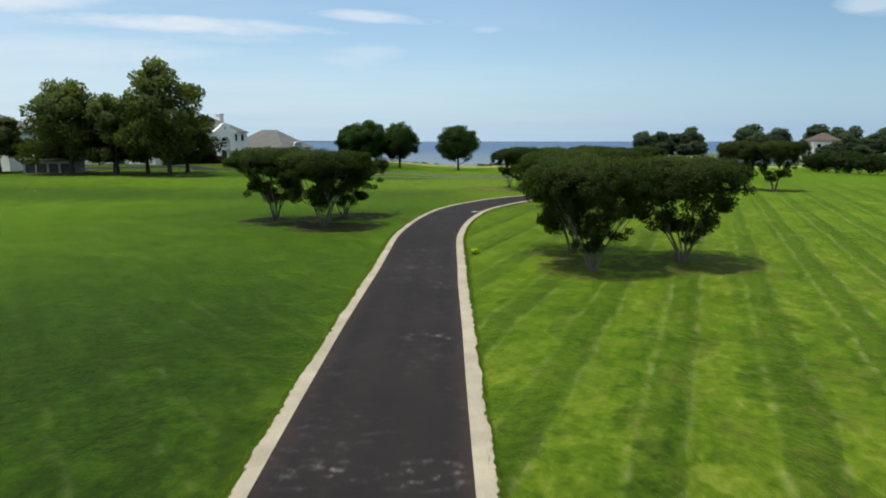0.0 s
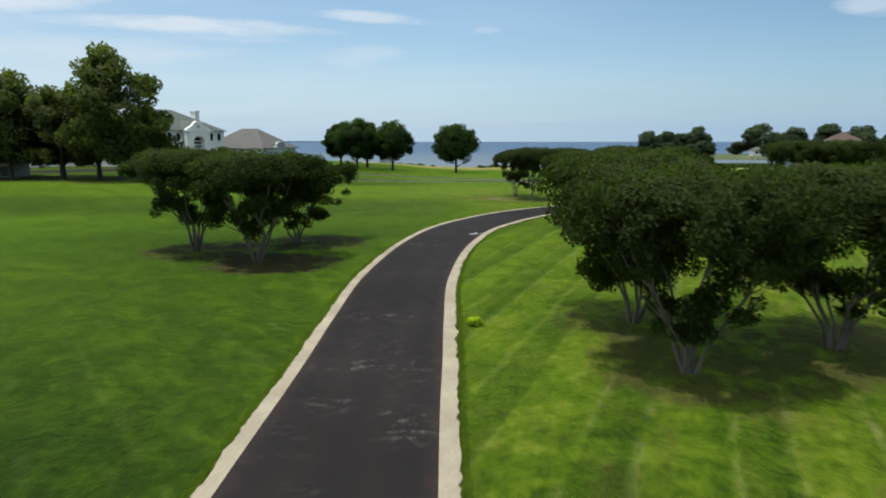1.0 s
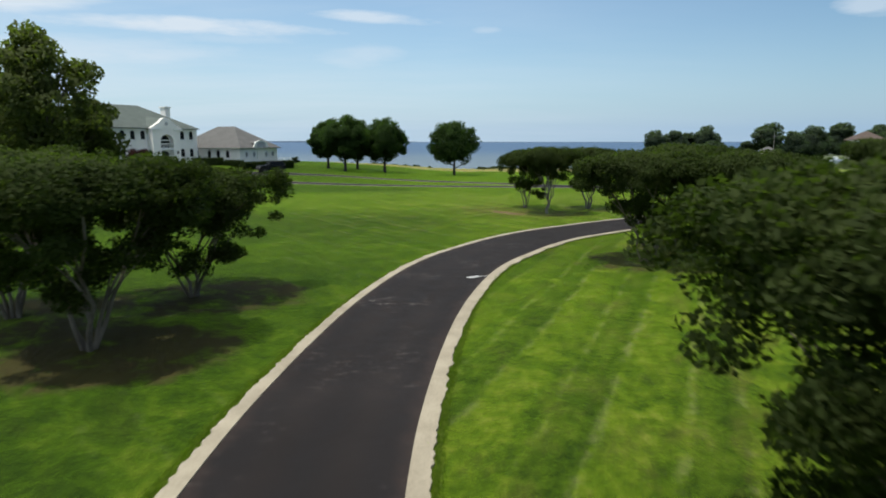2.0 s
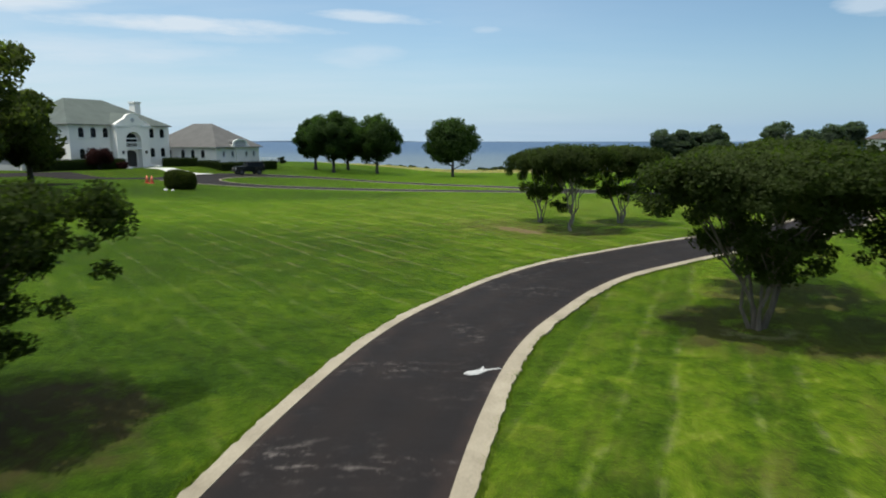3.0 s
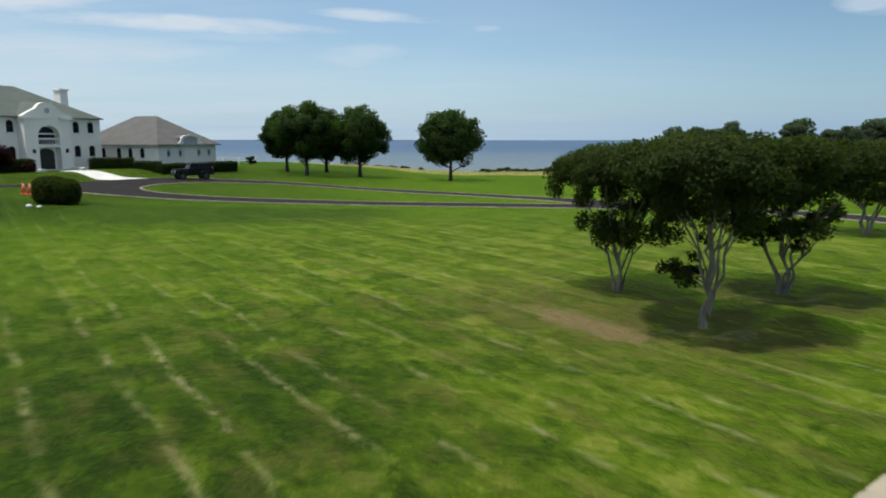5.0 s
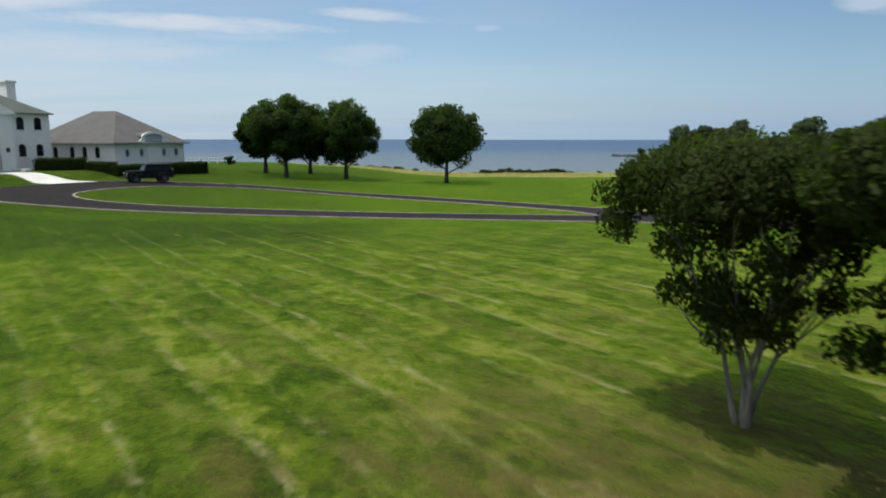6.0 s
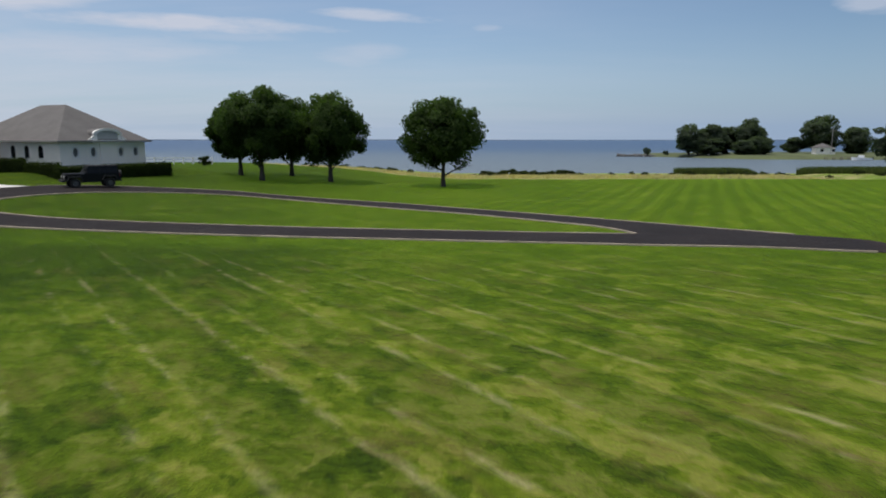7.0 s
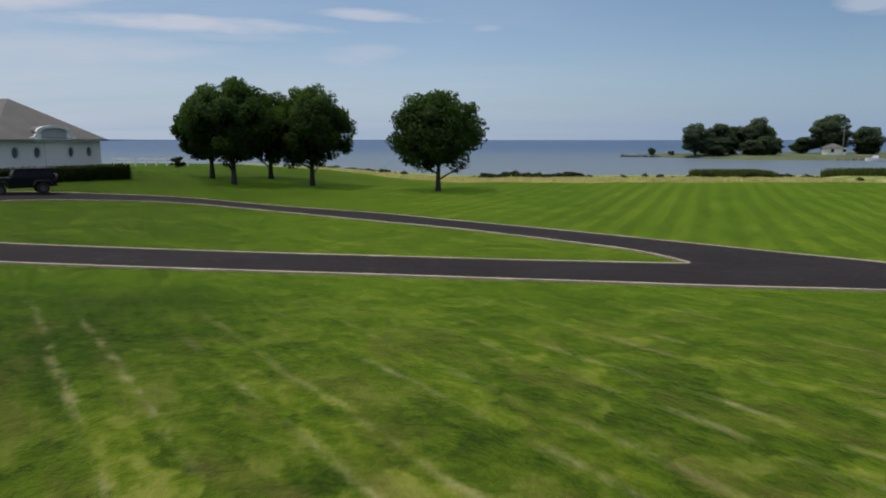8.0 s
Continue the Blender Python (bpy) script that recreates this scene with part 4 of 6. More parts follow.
def shade_tree(seed, name, label, h, rad, z0, n_leaf, size, mat, trunk_r=0.28, taper=0.0, n_blob=90, group="", bark=None, jag=1.0, skirt=False, lump=1.0):
    """A single-trunked tree: tapered trunk, limbs into the crown, and a crown of leaf clumps."""
    r = np.random.default_rng(seed)
    tree = empty(name, Matrix(), label, "tree", group)
    bark = bark or BARK_DARK
    top = h * 0.78
    pts = [np.array([0, 0, -0.25])] + [np.array([r.normal() * 0.05 * s * 3, r.normal() * 0.05 * s * 3, s * top]) for s in (0.02, 0.15, 0.35, 0.6, 1.0)]
    v, f_ = tube(pts, [trunk_r * 1.7, trunk_r * 1.35, trunk_r, trunk_r * 0.8, trunk_r * 0.5, trunk_r * 0.12], 10)
    put("trunk", mesh("trunk", v, f_, bark, True), tree)
    for k in range(9):
        ang = 2.4 * k + r.uniform(-0.3, 0.3)
        s = z0 / h * 0.75 + 0.055 * k
        st = np.array([0, 0, h * s])
        reach = rad * r.uniform(0.55, 0.8) * (1 - 0.4 * max(0.0, s - 0.4))
        end = st + np.array([math.cos(ang) * reach, math.sin(ang) * reach, h * r.uniform(0.12, 0.25)])
        mid_ = (st * 0.55 + end * 0.45) + np.array([0, 0, h * 0.03])
        v, f_ = tube([st, mid_, end], [trunk_r * 0.42, trunk_r * 0.28, trunk_r * 0.08], 6)
        put("limb", mesh("limb", v, f_, bark, True), tree)
    blobs = []
    cz, ch = (z0 + h) / 2, (h - z0) / 2
    for k in range(n_blob):
        d = r.normal(size=3)
        d /= np.linalg.norm(d)
        q = r.random() ** 0.38
        br = rad * r.uniform(0.13, 0.24) * lump
        zz = d[2] * q
        wide = 1.0 - taper * max(0.0, zz)
        p = np.array([d[0] * q * (rad - br) * wide, d[1] * q * (rad - br) * wide, cz + zz * (ch - br * 0.8)])
        if skirt:
            u, a_ = r.random() ** 1.0, r.uniform(0, 2 * math.pi)
            full = min(1.0, 0.72 + u * 1.6) * (1.0 - taper * u) * math.sqrt(max(0.0, 1.0 - max(0.0, (u - 0.30) / 0.72) ** 2))
            q = math.sqrt(r.uniform(0.12, 1.0))
            p = np.array([math.cos(a_) * q * (rad - br) * full, math.sin(a_) * q * (rad - br) * full, z0 + br * 0.6 + u * (h - z0 - br * 1.3)])
        p += r.normal(size=3) * 0.05 * rad * jag
        blobs.append((*p, br))
    cp, ch_ = clump_points(blobs, n_leaf, r, 0.35)
    v, f_, sn = leaves(cp, size, r, heart=ch_)
    put("crown", leaf_mesh("crown", v, f_, mat, sn), tree, "full leafy crown")
    return tree


def place(tree, x, y, turn=0.0, s=(1, 1, 1), dz=0.0):
    tree.matrix_basis = pose(x, y, gz(x, y) + dz, 0, 0, turn)
    tree.scale = s
    return tree


# crape myrtles in loose threes beside the drive
kinds = []
for i, (x, y, h, rad) in enumerate(MYRTLES):
    if i < 6:
        t = crape_myrtle(100 + i, (0.31, 0.31, 0.33, 0.37, 0.40, 0.29)[i])
        kinds.append(t)
    elif i == 10:
        t = crape_myrtle(141, 0.45, bole=0.85, bark=BARK_PALE, inner=0)
        tagged(t, "crape myrtle with one thick pale bole and forked boughs")
    elif i == 9:
        t = crape_myrtle(158, 0.40, bark=BARK_PALE, inner=15)
        kinds.append(t)
    else:
        t = copy_thing(kinds[(4, 5, 4, 0, 0, 6, 6, 4, 2, 5)[i - 6]], Matrix())
    place(t, x, y, 0 if i == 10 else (i * 137) % 360, (rad / 2.7, rad / 2.7, h / 4.7))

# maples near the shore
for i, (x, y, h, rad) in enumerate([(3.4, 152.5, 10.7, 5.3), (-10.2, 154.8, 10.9, 4.9), (-17.3, 150.5, 11.0, 4.9), (-16.4, 161.5, 10.0, 4.4), (-21.6, 156.6, 9.6, 3.8)]):
    t = shade_tree(200 + i, "maple_tree", "round dark green maple standing on the shore lawn", h, rad * 1.06, 1.55, 36000, 0.16, LEAF_MAPLE, 0.24, 0.20, 170, "maples by the shore", jag=0.8)
    place(t, x, y, i * 71)

# tall oaks before the neighbouring house
for i, (x, y, h, rad, tp) in enumerate(OAKS):
    t = shade_tree(300 + i, "oak_tree", "tall dark oak shading the lawn's edge", h, rad, 2.0, 17000, 0.25, LEAF_OAK, 0.26, tp, 84, "oaks at the lawn's edge", jag=1.5, skirt=True)
    place(t, x, y, i * 53)


# ---- the white house ----
HOUSE = pose(HX, HY, 0, 0, 0, math.degrees(math.atan2(DV[1], DV[0])))   # x along its front, y into it


def house_xy(x, y):
    p = HOUSE @ Vector((x, y, 0))
    return p.x, p.y


def holed_wall(a0, a1, z0, z1, holes, at, thick, axis="x"):
    """An upright wall along x (or y) with rectangular openings cut through its whole thickness."""
    aa = sorted({a0, a1, *[h[0] for h in holes], *[h[1] for h in holes]})
    zz = sorted({z0, z1, *[h[2] for h in holes], *[h[3] for h in holes]})
    bm = bmesh.new()
    grid = {}

    def vert(a, z):
        if (a, z) not in grid:
            grid[a, z] = bm.verts.new((a, at, z) if axis == "x" else (at, a, z))
        return grid[a, z]
    for p, q in zip(aa[:-1], aa[1:]):
        for lo, hi in zip(zz[:-1], zz[1:]):
            if any(h[0] <= p and q <= h[1] and h[2] <= lo and hi <= h[3] for h in holes):
                continue
            bm.faces.new((vert(p, lo), vert(q, lo), vert(q, hi), vert(p, hi)))
    r = bmesh.ops.extrude_face_region(bm, geom=list(bm.faces))
    push = Vector((0, thick, 0)) if axis == "x" else Vector((thick, 0, 0))
    bmesh.ops.translate(bm, verts=[g for g in r["geom"] if isinstance(g, bmesh.types.BMVert)], vec=push)
    bmesh.ops.recalc_face_normals(bm, faces=bm.faces)
    return bm


def window(parent, a0, a1, z0, z1, at, axis="x", out=-1.0, muntins=True, arched=False):
    """A dark pane in a white frame with a sill, set back in its opening."""
    def bx(p, q, d0, d1, lo, hi, bm=None, bevel=0.0):
        d0, d1 = sorted((at - out * d0, at - out * d1))
        return box(p, q, d0, d1, lo, hi, bevel, bm) if axis == "x" else box(d0, d1, p, q, lo, hi, bevel, bm)
    w = part("window", bx(a0, a1, 0.14, 0.17, z0, z1), GLASS, parent, "dark glazed sash window")
    f = 0.06
    fr = bx(a0, a0 + f, 0.06, 0.135, z0, z1)
    bx(a1 - f, a1, 0.06, 0.135, z0, z1, fr)
    bx(a0 + f, a1 - f, 0.06, 0.135, z0, z0 + f, fr)
    bx(a0 + f, a1 - f, 0.06, 0.135, z1 - f, z1, fr)
    if muntins:
        m = (z0 + z1) / 2
        bx(a0 + f, a1 - f, 0.08, 0.13, m - 0.02, m + 0.02, fr)
    part("window_frame", fr, DOOR_BAY_DARK, w)
    if arched:
        hw, cz = (a1 - a0) / 2, z1 - 0.40
        crown_ = [(a0 + 0.001, z1 - 0.001), (a0 + 0.001, cz)] + arc((a0 + a1) / 2, cz, hw - 0.002, 0.36, 180, 0, 11)[1:-1] + [(a1 - 0.001, cz), (a1 - 0.001, z1 - 0.001)]
        d = at - out * 0.012
        part("arch_head", prism(crown_, 0.05, "y" if axis == "x" else "x", d), STUCCO, w)
    part("window_sill", bx(a0 - 0.08, a1 + 0.08, -0.10, 0.05, z0 - 0.12, z0 - 0.002, None, 0.01), TRIM, w)
    return w


def hip_roof(name, parent, x0, x1, y0, y1, z, rx0, rx1, ry0, ry1, rz, mat, label=""):
    """A hipped roof with a thick eave; the ridge runs from (rx0, ry0) to (rx1, ry1)."""
    bm = bmesh.new()
    lo = [bm.verts.new(p) for p in ((x0, y0, z - 0.16), (x1, y0, z - 0.16), (x1, y1, z - 0.16), (x0, y1, z - 0.16))]
    e = [bm.verts.new(p) for p in ((x0, y0, z), (x1, y0, z), (x1, y1, z), (x0, y1, z))]
    a, b = bm.verts.new((rx0, ry0, rz)), bm.verts.new((rx1, ry1, rz))
    if abs(rx1 - rx0) > abs(ry1 - ry0):
        for f in ((e[0], e[1], b, a), (e[1], e[2], b), (e[2], e[3], a, b), (e[3], e[0], a)):
            bm.faces.new(f)
    else:
        for f in ((e[0], e[1], a), (e[1], e[2], b, a), (e[2], e[3], b), (e[3], e[0], a, b)):
            bm.faces.new(f)
    for i in range(4):
        j = (i + 1) % 4
        bm.faces.new((lo[i], lo[j], e[j], e[i]))
    bm.faces.new(lo[::-1])
    bmesh.ops.recalc_face_normals(bm, faces=bm.faces)
    return part(name, bm, mat, parent, label)


def gutter(parent, x0, x1, y0, y1, z):
    bm = box(x0 - 0.06, x1 + 0.06, y0 - 0.10, y0 - 0.003, z - 0.15, z - 0.01)
    box(x1 + 0.003, x1 + 0.10, y0 - 0.10, y1, z - 0.15, z - 0.01, 0, bm)
    box(x0 - 0.10, x0 - 0.003, y0 - 0.10, y1, z - 0.15, z - 0.01, 0, bm)
    part("gutter", bm, GUTTER, parent, "dull grey eaves gutter")


def arc(cx, cz, rx, rz, a0, a1, n=14):
    return [(cx + rx * math.cos(radians(a)), cz + rz * math.sin(radians(a))) for a in np.linspace(a0, a1, n)]


def white_house():
    h = empty("house", HOUSE, "large white two-storey house with hipped grey-green roof", "house")
    ww, z_hi, z_lo = 0.84, (5.25, 6.65), (2.35, 3.75)
    cols = [-1.55, -3.55, -11.75, -13.7, -15.6]
    holes = [(c - ww / 2, c + ww / 2, *z) for c in cols for z in (z_hi, z_lo)]
    holes.append((-9.6, -6.6, 1.0, 6.2))
    part("wall", holed_wall(-17.4, -0.15, 0.2, 6.92, holes, 0.40, 0.3), STUCCO, h)
    side = [(c - 0.45, c + 0.45, *z) for c in (3.0, 6.5, 10.0) for z in (z_hi,)]
    part("wall", holed_wall(0.702, 13.398, 0.2, 6.92, side, -17.4, 0.3, "y"), STUCCO, h)
    part("wall", box(-0.45, -0.15, 0.702, 13.398, 0.2, 6.92), STUCCO, h)
    part("wall", box(-17.4, -0.15, 13.4, 13.7, 0.2, 6.92), STUCCO, h)
    part("floor", box(-17.09, -0.71, 0.71, 13.39, 0.2, 0.95), TIMBER, h)
    for c in cols:
        for z in (z_hi, z_lo):
            window(h, c - ww / 2, c + ww / 2, *z, 0.40, arched=True)
    for c in (3.0, 6.5, 10.0):
        window(h, c - 0.45, c + 0.45, *z_hi, -17.4, "y")
    # entrance bay: piers, arched head, gable
    part("pier", box(-11.0, -9.45, -0.9, 0.395, 0.2, 6.9), STUCCO, h)
    part("pier", box(-6.75, -5.3, -0.9, 0.395, 0.2, 6.9), STUCCO, h)
    head = prism([(-9.448, 6.9), (-9.448, 4.9), *arc(-8.1, 4.9, 1.347, 1.15, 180, 0), (-6.752, 4.9), (-6.752, 6.9)][0:2] + arc(-8.1, 4.9, 1.347, 1.15, 180, 0)[1:-1] + [(-6.752, 4.9), (-6.752, 6.9)], 1.295, "y", -0.9)
    part("arch_head", head, STUCCO, h)
    gable = prism([(-11.25, 6.905), (-5.05, 6.905), (-5.05, 7.10), (-6.3, 7.75), *arc(-8.15, 7.75, 1.35, 0.95, 0, 180, 12)[1:-1], (-10.0, 7.75), (-11.25, 7.10)], 0.5, "y", -0.95)
    part("gable", gable, STUCCO, h, "curved white stucco gable over the entrance")
    part("cornice", box(-11.4, -9.5, -1.08, -0.96, 6.75, 7.0, 0.02), TRIM, h)
    part("cornice", box(-6.7, -4.9, -1.08, -0.96, 6.75, 7.0, 0.02), TRIM, h)
    ring = bmesh.new()
    bmesh.ops.create_cone(ring, cap_ends=True, segments=20, radius1=0.32, radius2=0.28, depth=0.08, matrix=pose(-8.15, -0.99, 7.75, 90))
    part("medallion", ring, STUCCO_GREY, h)
    bay_roof = bmesh.new()
    for p in ((-11.2, -0.44, 7.08), (-8.15, -0.44, 8.6), (-5.1, -0.44, 7.08), (-11.2, 5.0, 7.2), (-8.15, 5.0, 9.0), (-5.1, 5.0, 7.2)):
        bay_roof.verts.new(p)
    bay_roof.verts.ensure_lookup_table()
    v = bay_roof.verts
    for f in ((0, 1, 4, 3), (1, 2, 5, 4), (0, 2, 1), (3, 4, 5), (0, 3, 5, 2)):
        bay_roof.faces.new([v[i] for i in f])
    bmesh.ops.recalc_face_normals(bay_roof, faces=bay_roof.faces)
    part("bay_roof", bay_roof, ROOF_GREEN, h)
    part("back_wall", box(-9.44, -6.76, -0.05, 0.15, 0.96, 6.2), STUCCO, h)
    up_w = prism([(-9.35, 3.85), (-6.85, 3.85), (-6.85, 5.0), *arc(-8.1, 5.0, 1.25, 0.95, 0, 180, 12)[1:-1], (-9.35, 5.0)], 0.05, "y", -0.11)
    part("arched_window", up_w, GLASS, h, "dark arched upper window")
    balc = part("balcony", box(-9.44, -6.76, -0.85, -0.055, 3.55, 3.80, 0.02), TRIM, h, "white balcony slab with dark railing")
    rail = box(-9.42, -6.78, -0.72, -0.66, 4.46, 4.62)
    box(-9.42, -6.78, -0.72, -0.66, 3.86, 3.92, 0, rail)
    for k in range(14):
        x = -9.36 + k * 0.194
        box(x, x + 0.03, -0.705, -0.675, 3.92, 4.50, 0, rail)
    part("railing", rail, TRIM, balc, "white balustrade")
    part("transom", box(-9.44, -6.76, -0.25, -0.115, 5.02, 5.20), TRIM, h, "white bar across the arched window")
    door = part("door", prism([(-9.1, 1.0), (-7.1, 1.0), (-7.1, 2.85), *arc(-8.1, 2.85, 1.0, 0.55, 0, 180, 10)[1:-1], (-9.1, 2.85)], 0.06, "y", -0.12), DOOR_BAY_DARK, h, "dark arched double entrance door")
    part("door_handle", box(-8.03, -7.98, -0.19, -0.125, 1.95, 2.15, 0.01), RIM, door)
    for s in (-10.15, -6.05):
        lantern = box(s - 0.12, s + 0.12, -1.14, -0.905, 2.9, 3.35, 0.03)
        part("lantern", lantern, DOOR_BAY_DARK, h)
    for k in range(4):
        part("step", box(-10.2 + k * 0.12, -6.0 - k * 0.12, -2.9 + 0.45 * k, -2.9 + 0.45 * (k + 1) - 0.003 if k < 3 else -0.91, 0.2, 0.50 + 0.165 * k, 0.012), PAVING, h)
    for s in (-10.75, -5.45):
        part("step_wall", box(s - 0.35, s + 0.35, -3.0, -0.93, 0.2, 1.15, 0.03), TRIM, h)
    hip_roof("roof", h, -17.9, 0.0, 0.0, 14.1, 7.08, -12.6, -6.2, 7.2, 7.2, 10.85, ROOF_GREEN, "hipped grey-green shingle roof")
    gutter(h, -17.9, 0.0, 0.0, 14.1, 7.08)
    ch = box(0.22, 1.31, 7.67, 8.87, 0.0, 10.75)
    box(0.10, 1.43, 7.55, 8.99, 10.76, 11.02, 0.02, ch)
    part("chimney", ch, STUCCO, h, "white stucco chimney")
    # low side wing with a grey arched front
    part("wing_wall", box(-22.5, -17.42, 3.0, 9.5, 0.2, 3.4), STUCCO, h)
    part("wing_panel", prism([(3.5, 0.9), (9.0, 0.9), (9.0, 2.2), *arc(6.25, 2.2, 2.75, 1.1, 0, 180, 14)[1:-1], (3.5, 2.2)], 0.08, "x", -22.59), STUCCO_GREY, h)
    hip_roof("wing_roof", h, -23.0, -17.42, 2.6, 9.9, 3.58, -20.2, -17.7, 6.25, 6.25, 5.3, ROOF_GREEN)
    return h


def garage_house():
    g = empty("garage", HOUSE, "white single-storey garage wing with hipped grey roof", "garage")
    x0, x1, y0, y1, zt = 1.80, 12.05, -7.15, 7.3, 3.68
    lw = [(c - 0.38, c + 0.38, 2.12, 3.42) for c in (-4.4, -2.35, -0.3, 2.5)]
    part("wall", holed_wall(y0 + 0.302, y1 - 0.302, 0.0, zt, lw, x0, 0.3, "y"), STUCCO, g)
    ovals = [3.5, 5.5, 8.85, 10.75]
    oh = [(c - 0.40, c + 0.40, 2.09, 3.26) for c in ovals]
    part("wall", holed_wall(x0, x1, 0.0, zt, oh, y0, 0.3), STUCCO, g)
    part("wall", box(x1 - 0.3, x1, y0 + 0.302, y1 - 0.302, 0.0, zt), STUCCO, g)
    part("wall", box(x0, x1, y1 - 0.3, y1, 0.0, zt), STUCCO, g)
    part("floor", box(x0 + 0.31, x1 - 0.31, y0 + 0.31, y1 - 0.31, 0.0, 0.9), TIMBER, g)
    for a, b, lo, hi in lw:
        window(g, a, b, lo, hi, x0, "y", arched=True)
    for c in ovals:
        # an oval surround closes the square hole round an oval pane
        bm = bmesh.new()
        ring = [bm.verts.new((x, y0 + 0.02, z)) for x, z in arc(c, 2.675, 0.31, 0.48, -135, 225, 25)[:-1]]
        sq = []
        for i in range(24):
            a = radians(-135 + 15 * i)
            m = max(abs(math.cos(a)), abs(math.sin(a)))
            sq.append(bm.verts.new((c + 0.399 * math.cos(a) / m, y0 + 0.02, 2.675 + 0.584 * math.sin(a) / m)))
        for i in range(24):
            j = (i + 1) % 24
            bm.faces.new((sq[i], sq[j], ring[j], ring[i]))
        r = bmesh.ops.extrude_face_region(bm, geom=list(bm.faces))
        bmesh.ops.translate(bm, verts=[k for k in r["geom"] if isinstance(k, bmesh.types.BMVert)], vec=(0, 0.12, 0))
        bmesh.ops.recalc_face_normals(bm, faces=bm.faces)
        w = part("oval_window", prism(arc(c, 2.675, 0.35, 0.53, 0, 345, 24), 0.02, "y", y0 + 0.145), GLASS_PALE, g, "oval window in a white surround")
        part("surround", bm, TRIM, w)
        part("moulding", prism(arc(c, 2.675, 0.43, 0.61, 0, 360, 33) + arc(c, 2.675, 0.31, 0.49, 360, 0, 33), 0.06, "y", y0 - 0.065), TRIM, w)
    # dormer bay with a segmental head
    part("bay", box(6.25, 8.15, y0 - 0.18, y0 - 0.003, 0.0, 3.6, 0.01), STUCCO, g)
    dorm = prism([(5.55, 3.75), (8.65, 3.75), (8.65, 4.55), *arc(7.1, 4.55, 1.55, 0.50, 0, 180, 14)[1:-1], (5.55, 4.55)], 1.6, "y", y0 - 0.2)
    part("dormer", dorm, ROOF_BROWN, g, "small dormer with a segmental arched head")
    vent = prism([(5.85, 3.95), (8.35, 3.95), (8.35, 4.45), *arc(7.1, 4.45, 1.25, 0.40, 0, 180, 14)[1:-1], (5.85, 4.45)], 0.03, "y", y0 - 0.235)
    part("dormer_panel", vent, STUCCO_GREY, g)
    part("dormer_sill", box(5.15, 9.05, y0 - 0.48, y0 - 0.205, 3.60, 3.90, 0.03), TRIM, g)
    jambs = box(5.45, 5.84, y0 - 0.34, y0 - 0.205, 3.905, 4.50, 0.02)
    box(8.36, 8.75, y0 - 0.34, y0 - 0.205, 3.905, 4.50, 0.02, jambs)
    part("dormer_jambs", jambs, TRIM, g)
    part("dormer_head", prism(arc(7.1, 4.50, 1.72, 0.60, 0, 180, 18) + arc(7.1, 4.50, 1.24, 0.36, 180, 0, 18), 0.22, "y", y0 - 0.40), TRIM, g, "white arched moulding")
    for sx in (-1, 1):
        scroll = prism([(7.1 + sx * 1.66, 3.905), (7.1 + sx * 2.35, 3.905), (7.1 + sx * 2.25, 4.02), (7.1 + sx * 1.95, 4.10), (7.1 + sx * 1.80, 4.30), (7.1 + sx * 1.66, 4.34)], 0.16, "y", y0 - 0.36)
        part("scroll", scroll, TRIM, g)
    hip_roof("roof", g, 1.35, 12.5, -7.6, 7.75, 3.86, 6.9, 6.9, -1.9, 2.0, 7.6, ROOF_BROWN, "hipped grey-brown shingle roof")
    gutter(g, 1.35, 12.5, -7.6, 7.75, 3.86)
    return g


white_house()
garage_house()


# ---- hedges and shrubs ----
def surface_points(x0, x1, y0, y1, z0, z1, n, r, rough=0.07):
    """Points on the sides and top of a box."""
    lx, ly, lz = x1 - x0, y1 - y0, z1 - z0
    w = np.array([lx * ly, lx * lz, lx * lz, ly * lz, ly * lz])
    k = r.choice(5, n, p=w / w.sum())
    a, b = r.random(n), r.random(n)
    p = np.empty((n, 3))
    p[:, 0] = np.where(k == 3, x0, np.where(k == 4, x1, x0 + a * lx))
    p[:, 1] = np.where(k == 1, y0, np.where(k == 2, y1, y0 + np.where(k >= 3, a, b) * ly))
    p[:, 2] = np.where(k == 0, z1, z0 + b * lz)
    return p + r.normal(size=(n, 3)) * rough


def hedge(x0, y0, x1, y1, height, thick, label, n_per_m=420, seed=1, size=0.085):
    """A clipped hedge from one ground point to another."""
    r = np.random.default_rng(seed)
    d = Vector((x1 - x0, y1 - y0, 0))
    ln = d.length
    z = min(gz(x0, y0), gz(x1, y1))
    e = empty("hedge", Matrix.Translation((x0, y0, z)) @ Matrix.Rotation(math.atan2(d.y, d.x), 4, "Z"), label, "hedge")
    bm = box(0.05, ln - 0.05, -thick / 2 + 0.06, thick / 2 - 0.06, -0.3, height - 0.06, 0.08)
    v, f = leaves(surface_points(0, ln, -thick / 2, thick / 2, 0, height, int(n_per_m * ln), r), size, r)
    part("core", bm, LEAF_HEDGE, e)
    put("foliage", leaf_mesh("foliage", v, f, LEAF_HEDGE), e)
    return e


def hl(ax, ay, bx, by, *rest, **kw):
    return hedge(*house_xy(ax, ay), *house_xy(bx, by), *rest, **kw)


hl(-3.6, -1.6, -0.7, -5.6, 1.25, 1.2, "dark clipped hedge between house and garage", seed=11)
hl(-0.7, -5.9, -0.2, -9.2, 1.25, 1.2, "dark clipped hedge turning the garage corner", seed=12)
hl(-0.8, -9.8, 12.5, -9.9, 1.25, 1.3, "long dark clipped hedge along the garage", seed=13)
hl(-25.0, -2.0, -11.6, -2.4, 1.35, 1.4, "dark clipped hedge before the house front", seed=14)


